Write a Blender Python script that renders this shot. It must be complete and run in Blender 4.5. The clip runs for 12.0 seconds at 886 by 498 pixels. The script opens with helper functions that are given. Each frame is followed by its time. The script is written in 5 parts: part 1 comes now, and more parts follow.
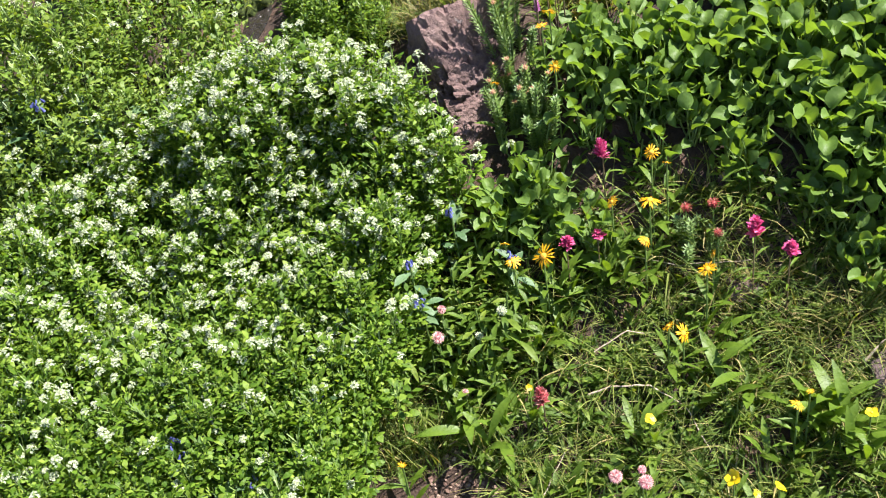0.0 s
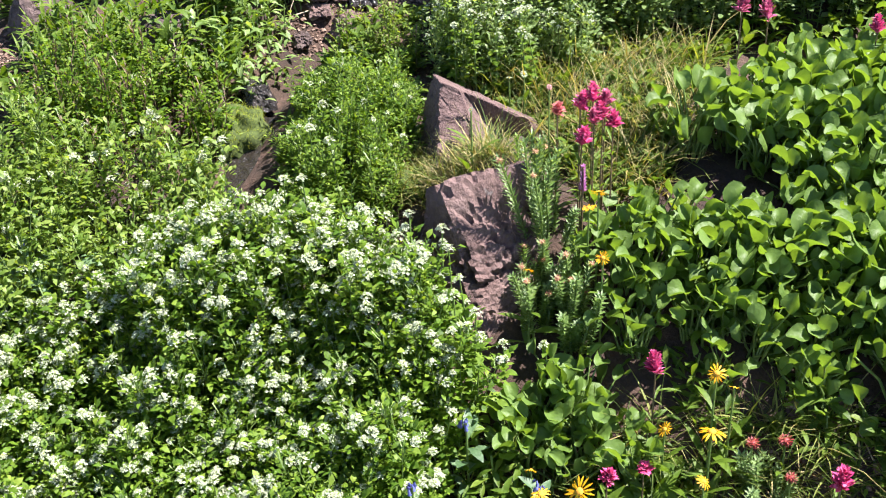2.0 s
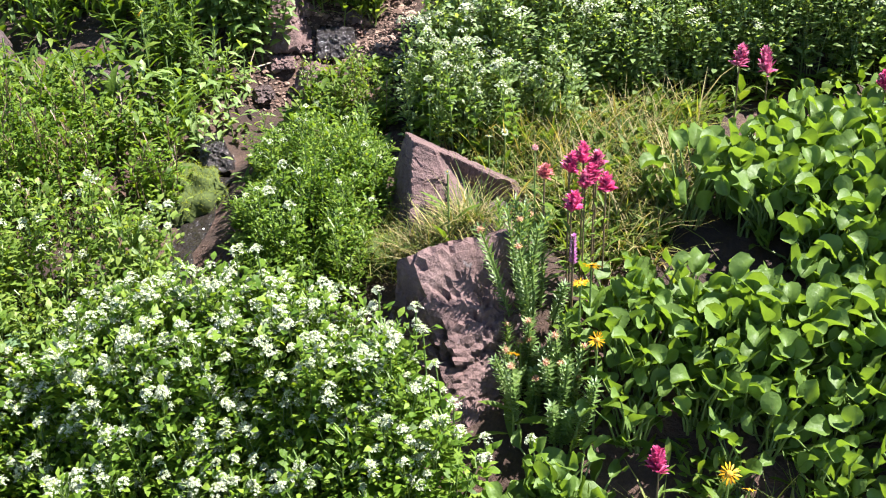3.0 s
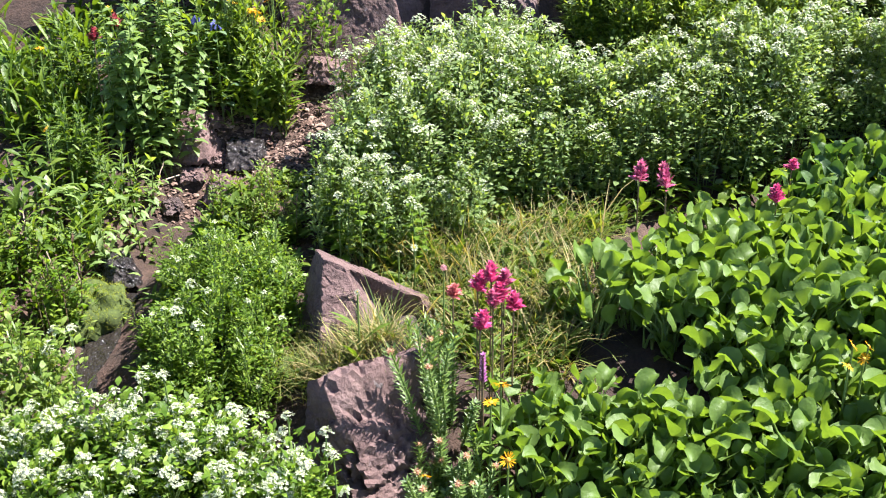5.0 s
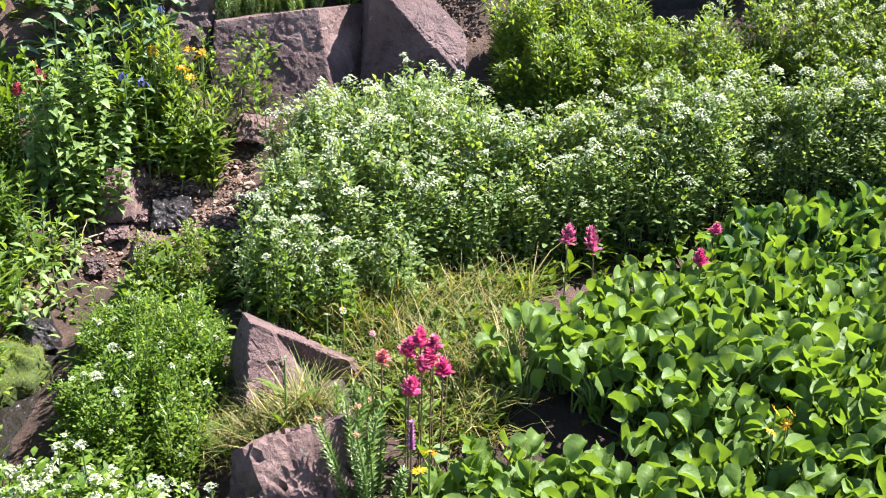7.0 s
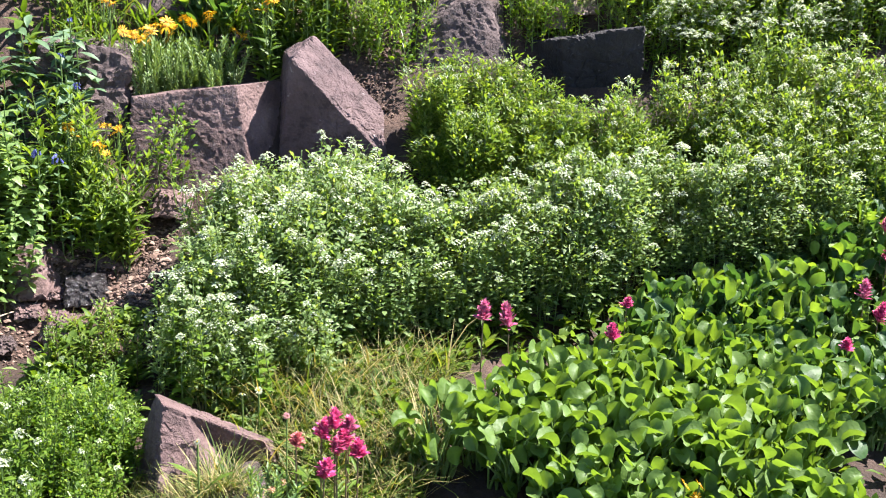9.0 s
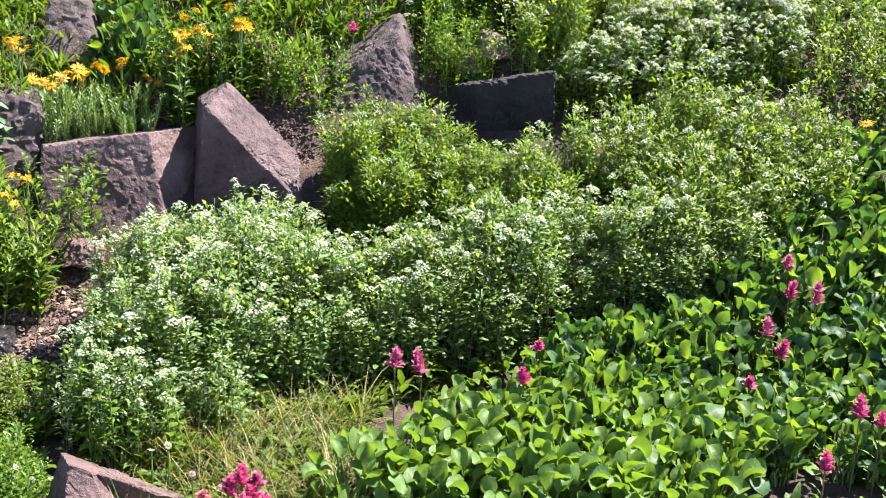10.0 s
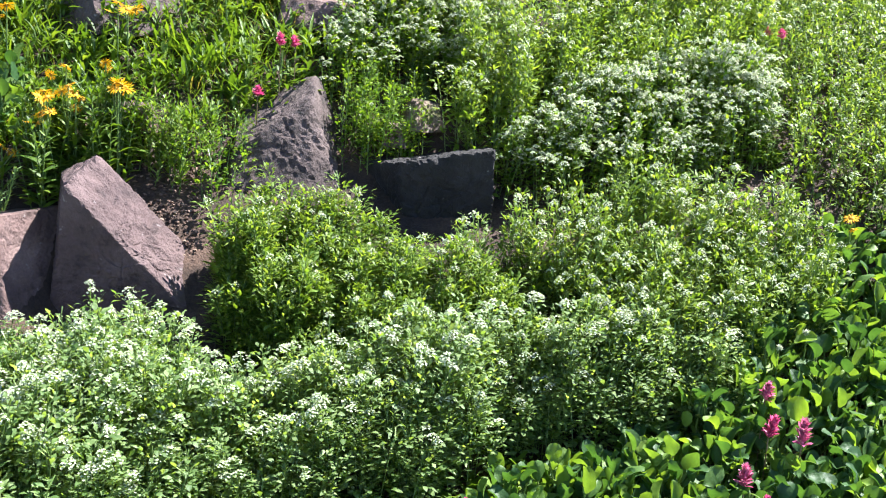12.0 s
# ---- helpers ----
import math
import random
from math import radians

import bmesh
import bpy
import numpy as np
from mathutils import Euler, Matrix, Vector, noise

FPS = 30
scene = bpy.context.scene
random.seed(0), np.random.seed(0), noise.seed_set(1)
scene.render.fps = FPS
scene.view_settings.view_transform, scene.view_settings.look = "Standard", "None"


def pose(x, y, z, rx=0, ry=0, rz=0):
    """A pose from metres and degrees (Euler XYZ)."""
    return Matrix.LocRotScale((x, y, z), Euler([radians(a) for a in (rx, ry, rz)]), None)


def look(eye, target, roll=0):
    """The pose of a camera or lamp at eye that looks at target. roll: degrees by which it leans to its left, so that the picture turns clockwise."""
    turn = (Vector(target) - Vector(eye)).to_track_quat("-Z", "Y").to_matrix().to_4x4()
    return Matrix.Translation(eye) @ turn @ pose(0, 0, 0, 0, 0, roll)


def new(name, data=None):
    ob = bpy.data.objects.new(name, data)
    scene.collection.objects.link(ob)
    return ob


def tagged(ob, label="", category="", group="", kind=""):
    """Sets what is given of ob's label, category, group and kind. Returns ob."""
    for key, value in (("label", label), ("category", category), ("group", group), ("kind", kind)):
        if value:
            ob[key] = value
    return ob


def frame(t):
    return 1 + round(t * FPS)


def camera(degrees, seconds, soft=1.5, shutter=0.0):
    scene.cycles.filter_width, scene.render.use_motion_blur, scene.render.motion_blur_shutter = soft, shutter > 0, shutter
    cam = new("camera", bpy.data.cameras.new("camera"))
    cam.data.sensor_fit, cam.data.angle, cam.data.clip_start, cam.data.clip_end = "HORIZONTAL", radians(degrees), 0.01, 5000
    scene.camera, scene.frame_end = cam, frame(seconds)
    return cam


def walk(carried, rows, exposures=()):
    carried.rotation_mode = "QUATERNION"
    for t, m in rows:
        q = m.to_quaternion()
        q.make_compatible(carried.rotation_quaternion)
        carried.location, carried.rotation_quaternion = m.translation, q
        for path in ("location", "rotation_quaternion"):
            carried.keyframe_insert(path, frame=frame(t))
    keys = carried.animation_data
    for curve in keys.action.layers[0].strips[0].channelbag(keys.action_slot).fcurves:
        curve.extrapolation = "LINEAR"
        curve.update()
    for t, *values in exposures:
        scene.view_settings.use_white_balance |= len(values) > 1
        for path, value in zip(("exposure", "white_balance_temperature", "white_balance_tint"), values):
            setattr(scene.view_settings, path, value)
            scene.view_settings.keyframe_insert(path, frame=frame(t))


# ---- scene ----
# ---------------------------------------------------------------- camera
cam = camera(46.9, 12.0, soft=1.1)
PATH = (
    (0.00, pose(0.2314, -0.5724, 1.7732, 52.796, 8.501, 7.375)),
    (0.50, pose(0.1819, -0.5554, 1.7988, 54.911, 7.110, 7.630)),
    (1.00, pose(0.1215, -0.5365, 1.8052, 57.219, 5.310, 7.473)),
    (1.50, pose(0.0795, -0.5441, 1.7947, 60.053, 3.435, 7.341)),
    (1.70, pose(0.0795, -0.5441, 1.7947, 60.886, 3.231, 7.308)),
    (2.00, pose(0.0230, -0.2118, 1.6686, 60.476, 2.478, 7.208)),
    (2.50, pose(-0.0071, -0.0206, 1.6058, 61.515, 1.588, 6.738)),
    (3.00, pose(-0.0095, -0.0120, 1.6041, 63.384, 1.691, 5.768)),
    (5.00, pose(-0.0015, -0.0006, 1.6582, 68.203, 0.434, 1.074)),
    (5.50, pose(-0.0011, 0.0005, 1.6681, 68.824, 0.012, -0.012)),
    (6.00, pose(-0.0030, 0.0052, 1.6743, 69.562, -0.650, -1.172)),
    (6.50, pose(-0.0017, 0.0109, 1.6786, 70.225, -1.016, -1.923)),
    (7.00, pose(-0.0008, 0.0130, 1.6825, 70.983, -1.239, -2.500)),
    (7.20, pose(0.0032, 0.0134, 1.6903, 71.193, -1.297, -2.673)),
    (8.80, pose(0.0177, 0.0029, 1.7050, 74.480, -1.965, -5.883)),
    (9.00, pose(0.0181, -0.0008, 1.7185, 74.616, -2.019, -6.590)),
    (9.50, pose(0.0458, -0.0151, 1.7463, 75.373, -2.000, -8.484)),
    (10.00, pose(0.0658, -0.0226, 1.7705, 76.288, -2.075, -10.359)),
    (10.50, pose(0.0612, -0.0205, 1.7776, 77.607, -2.445, -12.171)),
    (11.00, pose(0.0606, -0.0224, 1.7900, 78.875, -3.116, -13.227)),
    (11.50, pose(0.0672, -0.0282, 1.8125, 79.813, -3.679, -13.679)),
    (11.80, pose(0.0672, -0.0282, 1.8125, 80.728, -3.954, -13.827)),
    (12.00, pose(0.2343, 0.4645, 1.8199, 78.899, -3.867, -12.938)),
)

walk(cam, PATH, ((0.0, 1.98, 6350, 15), (2.5, 2.15, 6250, 18), (5.5, 2.19, 6200, 18), (9.5, 2.25, 6150, 16), (12.0, 2.31, 5950, 11)))

# ---------------------------------------------------------------- light
SUN_AZ, SUN_EL = 80.0, 58.0      # degrees, azimuth from +y towards +x
world = bpy.data.worlds.new("world")
scene.world = world
world.use_nodes = True
sky = world.node_tree.nodes.new("ShaderNodeTexSky")
sky.sky_type, sky.sun_disc = "NISHITA", False
sky.sun_elevation, sky.sun_rotation, sky.altitude = radians(SUN_EL), radians(SUN_AZ), 3200
background = world.node_tree.nodes["Background"]
background.inputs["Strength"].default_value = 0.075
world.node_tree.links.new(sky.outputs["Color"], background.inputs["Color"])
sun = new("sun", bpy.data.lights.new("sun", "SUN"))
sun.data.energy, sun.data.angle, sun.data.color = 5.0, radians(0.53), (1.0, 0.95, 0.87)
sun.matrix_world = look((0, 0, 0), (-math.sin(radians(SUN_AZ)) * math.cos(radians(SUN_EL)),
                                    -math.cos(radians(SUN_AZ)) * math.cos(radians(SUN_EL)), -math.sin(radians(SUN_EL))))

# ---------------------------------------------------------------- materials


def nodes_of(name):
    m = bpy.data.materials.new(name)
    m.use_nodes = True
    t = m.node_tree
    return m, t, t.nodes["Principled BSDF"], t.nodes["Material Output"]


def ramp(t, source, stops):
    r = t.nodes.new("ShaderNodeValToRGB")
    r.color_ramp.elements[0].position, r.color_ramp.elements[0].color = stops[0][0], (*stops[0][1], 1)
    r.color_ramp.elements[1].position, r.color_ramp.elements[1].color = stops[-1][0], (*stops[-1][1], 1)
    for p, c in stops[1:-1]:
        r.color_ramp.elements.new(p).color = (*c, 1)
    t.links.new(source, r.inputs["Fac"])
    return r.outputs["Color"]


def noise_of(t, scale, detail=4.0, rough=0.55, kind="Object"):
    c = t.nodes.new("ShaderNodeTexCoord")
    n = t.nodes.new("ShaderNodeTexNoise")
    n.inputs["Scale"].default_value, n.inputs["Detail"].default_value, n.inputs["Roughness"].default_value = scale, detail, rough
    t.links.new(c.outputs[kind], n.inputs["Vector"])
    return n.outputs["Fac"]


def mixed(t, fac, a, b, mode="MIX"):
    m = t.nodes.new("ShaderNodeMix")
    m.data_type, m.blend_type = "RGBA", mode
    for socket, v in (("Factor", fac), ("A", a), ("B", b)):
        s = [i for i in m.inputs if i.name == socket and (i.type == "RGBA" if socket != "Factor" else i.type == "VALUE")][0]
        if isinstance(v, (int, float)):
            s.default_value = v
        elif isinstance(v, tuple):
            s.default_value = (*v, 1)
        else:
            t.links.new(v, s)
    return [o for o in m.outputs if o.type == "RGBA"][0]


def bumped(t, bsdf, height, strength, distance):
    b = t.nodes.new("ShaderNodeBump")
    b.inputs["Strength"].default_value, b.inputs["Distance"].default_value = strength, distance
    t.links.new(height, b.inputs["Height"])
    t.links.new(b.outputs["Normal"], bsdf.inputs["Normal"])


def leafy(name, dark, mid, light, passing=0.38, gloss=0.42, island=True, shine=0.5, grain=60.0, tint=(1.7, 1.6, 0.45)):
    """A thin leaf: colour varies leaf by leaf, light passes through it."""
    m, t, bsdf, out = nodes_of(name)
    if island:
        r = t.nodes.new("ShaderNodeNewGeometry").outputs["Random Per Island"]
    else:
        r = t.nodes.new("ShaderNodeObjectInfo").outputs["Random"]
    base = ramp(t, r, ((0.0, dark), (0.55, mid), (1.0, light)))
    blot = ramp(t, noise_of(t, grain, 3.0), ((0.3, (0.72, 0.76, 0.7)), (0.7, (1.15, 1.1, 1.05))))
    col = mixed(t, 1.0, base, blot, "MULTIPLY")
    t.links.new(col, bsdf.inputs["Base Color"])
    bsdf.inputs["Roughness"].default_value = gloss
    bsdf.inputs["Specular IOR Level"].default_value = shine
    bumped(t, bsdf, noise_of(t, grain * 2.5, 4.0), 0.5, 0.004)
    tr = t.nodes.new("ShaderNodeBsdfTranslucent")
    t.links.new(mixed(t, 1.0, col, tint, "MULTIPLY"), tr.inputs["Color"])
    mix = t.nodes.new("ShaderNodeMixShader")
    mix.inputs[0].default_value = passing
    t.links.new(bsdf.outputs[0], mix.inputs[1])
    t.links.new(tr.outputs[0], mix.inputs[2])
    t.links.new(mix.outputs[0], out.inputs["Surface"])
    return m


def rocky(name, dark, mid, light, moss=0.0):
    m, t, bsdf, out = nodes_of(name)
    base = ramp(t, noise_of(t, 9.0, 8.0, 0.65), ((0.3, dark), (0.5, mid), (0.72, light)))
    spots = ramp(t, noise_of(t, 140.0, 4.0, 0.7), ((0.3, (0.8, 0.79, 0.79)), (0.65, (1.08, 1.07, 1.06))))
    col = mixed(t, 1.0, base, spots, "MULTIPLY")
    dark_stain = ramp(t, noise_of(t, 17.0, 9.0, 0.7), ((0.33, (0.4, 0.37, 0.37)), (0.46, (1.0, 1.0, 1.0))))
    col = mixed(t, 1.0, col, dark_stain, "MULTIPLY")
    lichen = ramp(t, noise_of(t, 38.0, 6.0, 0.6), ((0.66, (0, 0, 0)), (0.7, (0.5, 0.5, 0.5))))
    col = mixed(t, lichen, col, (0.30, 0.27, 0.26))
    if moss:
        col = mixed(t, ramp(t, noise_of(t, 14.0, 5.0), ((0.5, (0, 0, 0)), (0.6, (moss, moss, moss)))), col, (0.09, 0.10, 0.02))
    t.links.new(col, bsdf.inputs["Base Color"])
    bsdf.inputs["Roughness"].default_value = 0.85
    bumped(t, bsdf, noise_of(t, 24.0, 12.0, 0.66), 0.9, 0.022)
    return m


def plain(name, dark, light, rough=0.7, scale=80.0, metal=0.0):
    m, t, bsdf, out = nodes_of(name)
    t.links.new(ramp(t, noise_of(t, scale, 5.0), ((0.3, dark), (0.7, light))), bsdf.inputs["Base Color"])
    bsdf.inputs["Roughness"].default_value = rough
    bumped(t, bsdf, noise_of(t, scale * 2, 5.0), 0.4, 0.004)
    return m


def soil_material():
    m, t, bsdf, out = nodes_of("soil")
    base = ramp(t, noise_of(t, 6.0, 8.0, 0.65), ((0.3, (0.016, 0.009, 0.006)), (0.5, (0.045, 0.026, 0.017)), (0.72, (0.11, 0.066, 0.047))))
    grit = ramp(t, noise_of(t, 160.0, 5.0, 0.7), ((0.3, (0.5, 0.48, 0.46)), (0.65, (1.25, 1.2, 1.15))))
    near = t.nodes.new("ShaderNodeVectorMath")
    near.operation = "DISTANCE"
    near.inputs[1].default_value = (0.3, 2.4, 1.1)
    t.links.new(t.nodes.new("ShaderNodeTexCoord").outputs["Object"], near.inputs[0])
    far = t.nodes.new("ShaderNodeMapRange")
    far.inputs["From Min"].default_value, far.inputs["From Max"].default_value = 2.6, 3.2
    t.links.new(near.outputs["Value"], far.inputs["Value"])
    meadow = ramp(t, noise_of(t, 1.3, 10.0, 0.7), ((0.35, (0.035, 0.065, 0.012)), (0.55, (0.07, 0.11, 0.02)), (0.75, (0.13, 0.13, 0.05))))
    t.links.new(mixed(t, far.outputs["Result"], mixed(t, 1.0, base, grit, "MULTIPLY"), meadow), bsdf.inputs["Base Color"])
    bsdf.inputs["Roughness"].default_value = 0.9
    bumped(t, bsdf, noise_of(t, 90.0, 8.0, 0.7), 0.8, 0.012)
    return m


SOIL = soil_material()
ROCK = rocky("red_rock", (0.073, 0.043, 0.038), (0.125, 0.077, 0.069), (0.189, 0.127, 0.114))
ROCK_DARK = rocky("dark_rock", (0.034, 0.023, 0.021), (0.075, 0.051, 0.047), (0.125, 0.089, 0.083))
# near-black base colour: the shade on the overhanging rock's front is painted in
ROCK_SHADED = rocky("shaded_rock", (0.008, 0.007, 0.007), (0.016, 0.013, 0.013), (0.03, 0.025, 0.024))
ROCK_PURPLE = rocky("purplish_rock", (0.060, 0.037, 0.037), (0.095, 0.060, 0.058), (0.142, 0.096, 0.093))
ROCK_MOSSY = rocky("mossy_rock", (0.08, 0.055, 0.04), (0.16, 0.11, 0.085), (0.25, 0.19, 0.15), 0.8)
CRESS = leafy("cress_leaf", (0.05, 0.11, 0.010), (0.105, 0.19, 0.018), (0.20, 0.29, 0.04), 0.45, 0.5, True, 0.25)
CRESS_GREY = leafy("cress_leaf_grey", (0.11, 0.185, 0.058), (0.175, 0.26, 0.095), (0.26, 0.34, 0.155), 0.50, 0.48, True, 0.4)
CRESS_PALE = leafy("cress_leaf_pale", (0.085, 0.155, 0.020), (0.145, 0.225, 0.036), (0.22, 0.29, 0.07), 0.45, 0.45, True, 0.35)
STEM = leafy("green_stem", (0.075, 0.13, 0.028), (0.12, 0.19, 0.045), (0.19, 0.26, 0.085), 0.15, 0.45)
STEM_RED = leafy("reddish_stem", (0.10, 0.06, 0.04), (0.13, 0.09, 0.05), (0.15, 0.13, 0.06), 0.1, 0.5)
PETAL_WHITE = leafy("white_petal", (0.35, 0.41, 0.27), (0.46, 0.52, 0.37), (0.60, 0.64, 0.50), 0.38, 0.6, True, 0.2, 200.0, tint=(1.1, 1.0, 1.05))
BUD = leafy("flower_bud", (0.14, 0.22, 0.05), (0.22, 0.29, 0.09), (0.34, 0.38, 0.16), 0.25, 0.5)
MARIGOLD = leafy("broad_leaf", (0.032, 0.082, 0.030), (0.062, 0.128, 0.036), (0.16, 0.25, 0.038), 0.40, 0.52, True, 0.35, 45.0, tint=(1.8, 1.7, 0.5))
LANCE = leafy("lance_leaf", (0.055, 0.11, 0.012), (0.095, 0.165, 0.018), (0.15, 0.225, 0.028), 0.42, 0.45, True, 0.35)
LANCE_MIX = leafy("herb_leaf", (0.05, 0.10, 0.012), (0.09, 0.155, 0.018), (0.15, 0.21, 0.03), 0.40, 0.5, True, 0.3)
PALE_HERB = leafy("pale_herb_leaf", (0.11, 0.19, 0.05), (0.17, 0.26, 0.08), (0.25, 0.34, 0.12), 0.42, 0.45, True, 0.45)
BLUE_LEAF = leafy("blue_green_leaf", (0.06, 0.12, 0.052), (0.095, 0.17, 0.082), (0.14, 0.22, 0.115), 0.3, 0.5, False)
SILVER_LEAF = leafy("silvery_leaf", (0.11, 0.19, 0.06), (0.16, 0.25, 0.085), (0.23, 0.32, 0.13), 0.25, 0.5)
CROWN_LEAF = leafy("crown_leaf", (0.10, 0.18, 0.05), (0.15, 0.24, 0.07), (0.22, 0.31, 0.11), 0.35, 0.4)
GRASS = leafy("grass_blade", (0.04, 0.08, 0.012), (0.10, 0.15, 0.026), (0.25, 0.28, 0.08), 0.42, 0.55, True, 0.3)
GRASS_DRY = leafy("dry_grass_blade", (0.14, 0.12, 0.04), (0.26, 0.22, 0.08), (0.40, 0.34, 0.16), 0.3, 0.6)
MAGENTA = leafy("magenta_bract", (0.50, 0.045, 0.18), (0.65, 0.09, 0.27), (0.74, 0.20, 0.38), 0.35, 0.5, True, 0.3, tint=(1.1, 1.0, 1.05))
MAGENTA_PALE = leafy("salmon_bract", (0.50, 0.10, 0.14), (0.62, 0.20, 0.20), (0.70, 0.36, 0.32), 0.35, 0.5, True, 0.3, tint=(1.1, 1.0, 1.05))
ROSE = leafy("rose_bract", (0.48, 0.07, 0.20), (0.58, 0.15, 0.29), (0.66, 0.28, 0.40), 0.35, 0.5, True, 0.3, tint=(1.1, 1.0, 1.05))
SCARLET = leafy("scarlet_bract", (0.36, 0.05, 0.08), (0.44, 0.09, 0.12), (0.52, 0.17, 0.18), 0.35, 0.5, True, 0.3, tint=(1.1, 1.0, 1.05))
YELLOW = leafy("yellow_petal", (0.60, 0.28, 0.004), (0.70, 0.36, 0.005), (0.76, 0.44, 0.012), 0.3, 0.5, True, 0.3, tint=(1.1, 1.0, 0.5))
YELLOW_DISC = plain("orange_disc", (0.45, 0.19, 0.01), (0.7, 0.36, 0.02), 0.8, 400.0)
LEMON = leafy("lemon_petal", (0.62, 0.44, 0.006), (0.68, 0.50, 0.01), (0.74, 0.58, 0.03), 0.25, 0.3, True, 0.6, tint=(1.1, 1.05, 0.5))
BLUE = leafy("blue_bell", (0.07, 0.075, 0.28), (0.12, 0.14, 0.40), (0.22, 0.24, 0.52), 0.3, 0.5, tint=(1.1, 1.0, 1.05))
PURPLE = leafy("purple_petal", (0.26, 0.07, 0.25), (0.40, 0.14, 0.37), (0.55, 0.30, 0.50), 0.3, 0.5, tint=(1.1, 1.0, 1.05))
DARK_RED = leafy("dark_red_head", (0.16, 0.015, 0.015), (0.24, 0.03, 0.03), (0.32, 0.07, 0.05), 0.2, 0.5, tint=(1.1, 1.0, 1.05))
RUSSET = leafy("russet_head", (0.28, 0.11, 0.06), (0.40, 0.19, 0.11), (0.50, 0.30, 0.18), 0.25, 0.5, tint=(1.1, 1.0, 1.05))
PALE_PINK = leafy("pale_pink_head", (0.44, 0.16, 0.20), (0.60, 0.32, 0.34), (0.74, 0.54, 0.52), 0.3, 0.6, tint=(1.1, 1.0, 1.05))
MOSS = leafy("moss_tuft", (0.11, 0.15, 0.012), (0.18, 0.225, 0.02), (0.28, 0.31, 0.04), 0.35, 0.8, True, 0.2)
MOSS_BASE = plain("moss_base", (0.025, 0.04, 0.006), (0.055, 0.08, 0.012), 0.95, 120.0)
PEBBLE = leafy("pebble", (0.07, 0.04, 0.032), (0.15, 0.095, 0.075), (0.28, 0.2, 0.16), 0.0, 0.8, True, 0.3, 300.0)
TWIG = plain("dry_twig", (0.20, 0.15, 0.10), (0.42, 0.35, 0.26), 0.8, 150.0)


def water_material():
    m, t, bsdf, out = nodes_of("stream_water")
    bsdf.inputs["Base Color"].default_value = (0.02, 0.017, 0.014, 1)
    bsdf.inputs["Roughness"].default_value = 0.06
    bsdf.inputs["Specular IOR Level"].default_value = 0.6
    bumped(t, bsdf, noise_of(t, 55.0, 3.0), 0.8, 0.02)
    return m


WATER = water_material()
WET = rocky("wet_rock", (0.010, 0.009, 0.009), (0.026, 0.023, 0.023), (0.06, 0.054, 0.052))
WET.node_tree.nodes["Principled BSDF"].inputs["Roughness"].default_value = 0.16

# ---------------------------------------------------------------- mesh helpers


class Geo:
    """Triangles gathered piece by piece, with a material slot for each."""

    def __init__(self):
        self.v, self.t, self.m, self.n = [], [], [], 0

    def add(self, v, t, slot=0):
        v, t = np.asarray(v, float), np.asarray(t, int)
        self.v.append(v)
        self.t.append(t + self.n)
        self.m.append(np.full(len(t), slot))
        self.n += len(v)
        return self

    def merged(self):
        return np.concatenate(self.v), np.concatenate(self.t), np.concatenate(self.m)

    def mesh(self, name, materials):
        v, t, s = self.merged()
        me = bpy.data.meshes.new(name)
        me.vertices.add(len(v))
        me.vertices.foreach_set("co", v.ravel())
        me.loops.add(t.size)
        me.loops.foreach_set("vertex_index", t.ravel())
        me.polygons.add(len(t))
        me.polygons.foreach_set("loop_start", np.arange(len(t)) * 3)
        me.polygons.foreach_set("loop_total", np.full(len(t), 3))
        me.polygons.foreach_set("material_index", s)
        me.polygons.foreach_set("use_smooth", np.ones(len(t), bool))
        for mat in materials:
            me.materials.append(mat)
        me.update(calc_edges=True)
        me.validate()
        return me


def strips(rows, cols):
    """Triangles of a grid of rows x cols vertices."""
    t = []
    for i in range(rows - 1):
        for j in range(cols - 1):
            a = i * cols + j
            t += [(a, a + 1, a + cols + 1), (a, a + cols + 1, a + cols)]
    return t


def blade(length, width, rows=4, peak=0.4, bend=0.6, fold=0.25, tip=1.0, rise=0.0):
    """A leaf from the origin along +x: widest at peak, bending down by bend radians, folded along its midrib."""
    v, x, z, a = [], 0.0, 0.0, rise
    for i in range(rows + 1):
        s = i / rows
        w = (s / peak) ** 0.7 if s < peak else max(1 - ((s - peak) / (1 - peak)) ** (1.6 * tip), 0.03)
        w = max(w, 0.08) * width / 2
        v += [(x, -w, z + fold * w), (x, 0, z), (x, w, z + fold * w)]
        a -= bend / rows
        x, z = x + math.cos(a) * length / rows, z + math.sin(a) * length / rows
    return np.array(v), strips(rows + 1, 3)


def oval(length, width, bend=0.6, fold=0.25, rise=0.0, blunt=0.8):
    """A small rounded leaf from the origin along +x, folded along its midrib."""
    c, s, w = math.cos(rise), math.sin(rise), width / 2
    xa, za = 0.3 * length * c, 0.3 * length * s
    xb, zb = xa + 0.45 * length * math.cos(rise - bend * 0.5), za + 0.45 * length * math.sin(rise - bend * 0.5)
    xc, zc = xb + 0.27 * length * math.cos(rise - bend), zb + 0.27 * length * math.sin(rise - bend)
    v = [(0, 0, 0), (xa, 0, za), (xb, 0, zb), (xc, 0, zc), (xa, w, za + fold * w), (xb, w * blunt, zb + fold * w), (xa, -w, za + fold * w), (xb, -w * blunt, zb + fold * w)]
    return np.array(v), [(0, 1, 4), (0, 6, 1), (1, 2, 5), (1, 5, 4), (1, 6, 7), (1, 7, 2), (2, 3, 5), (2, 7, 3)]


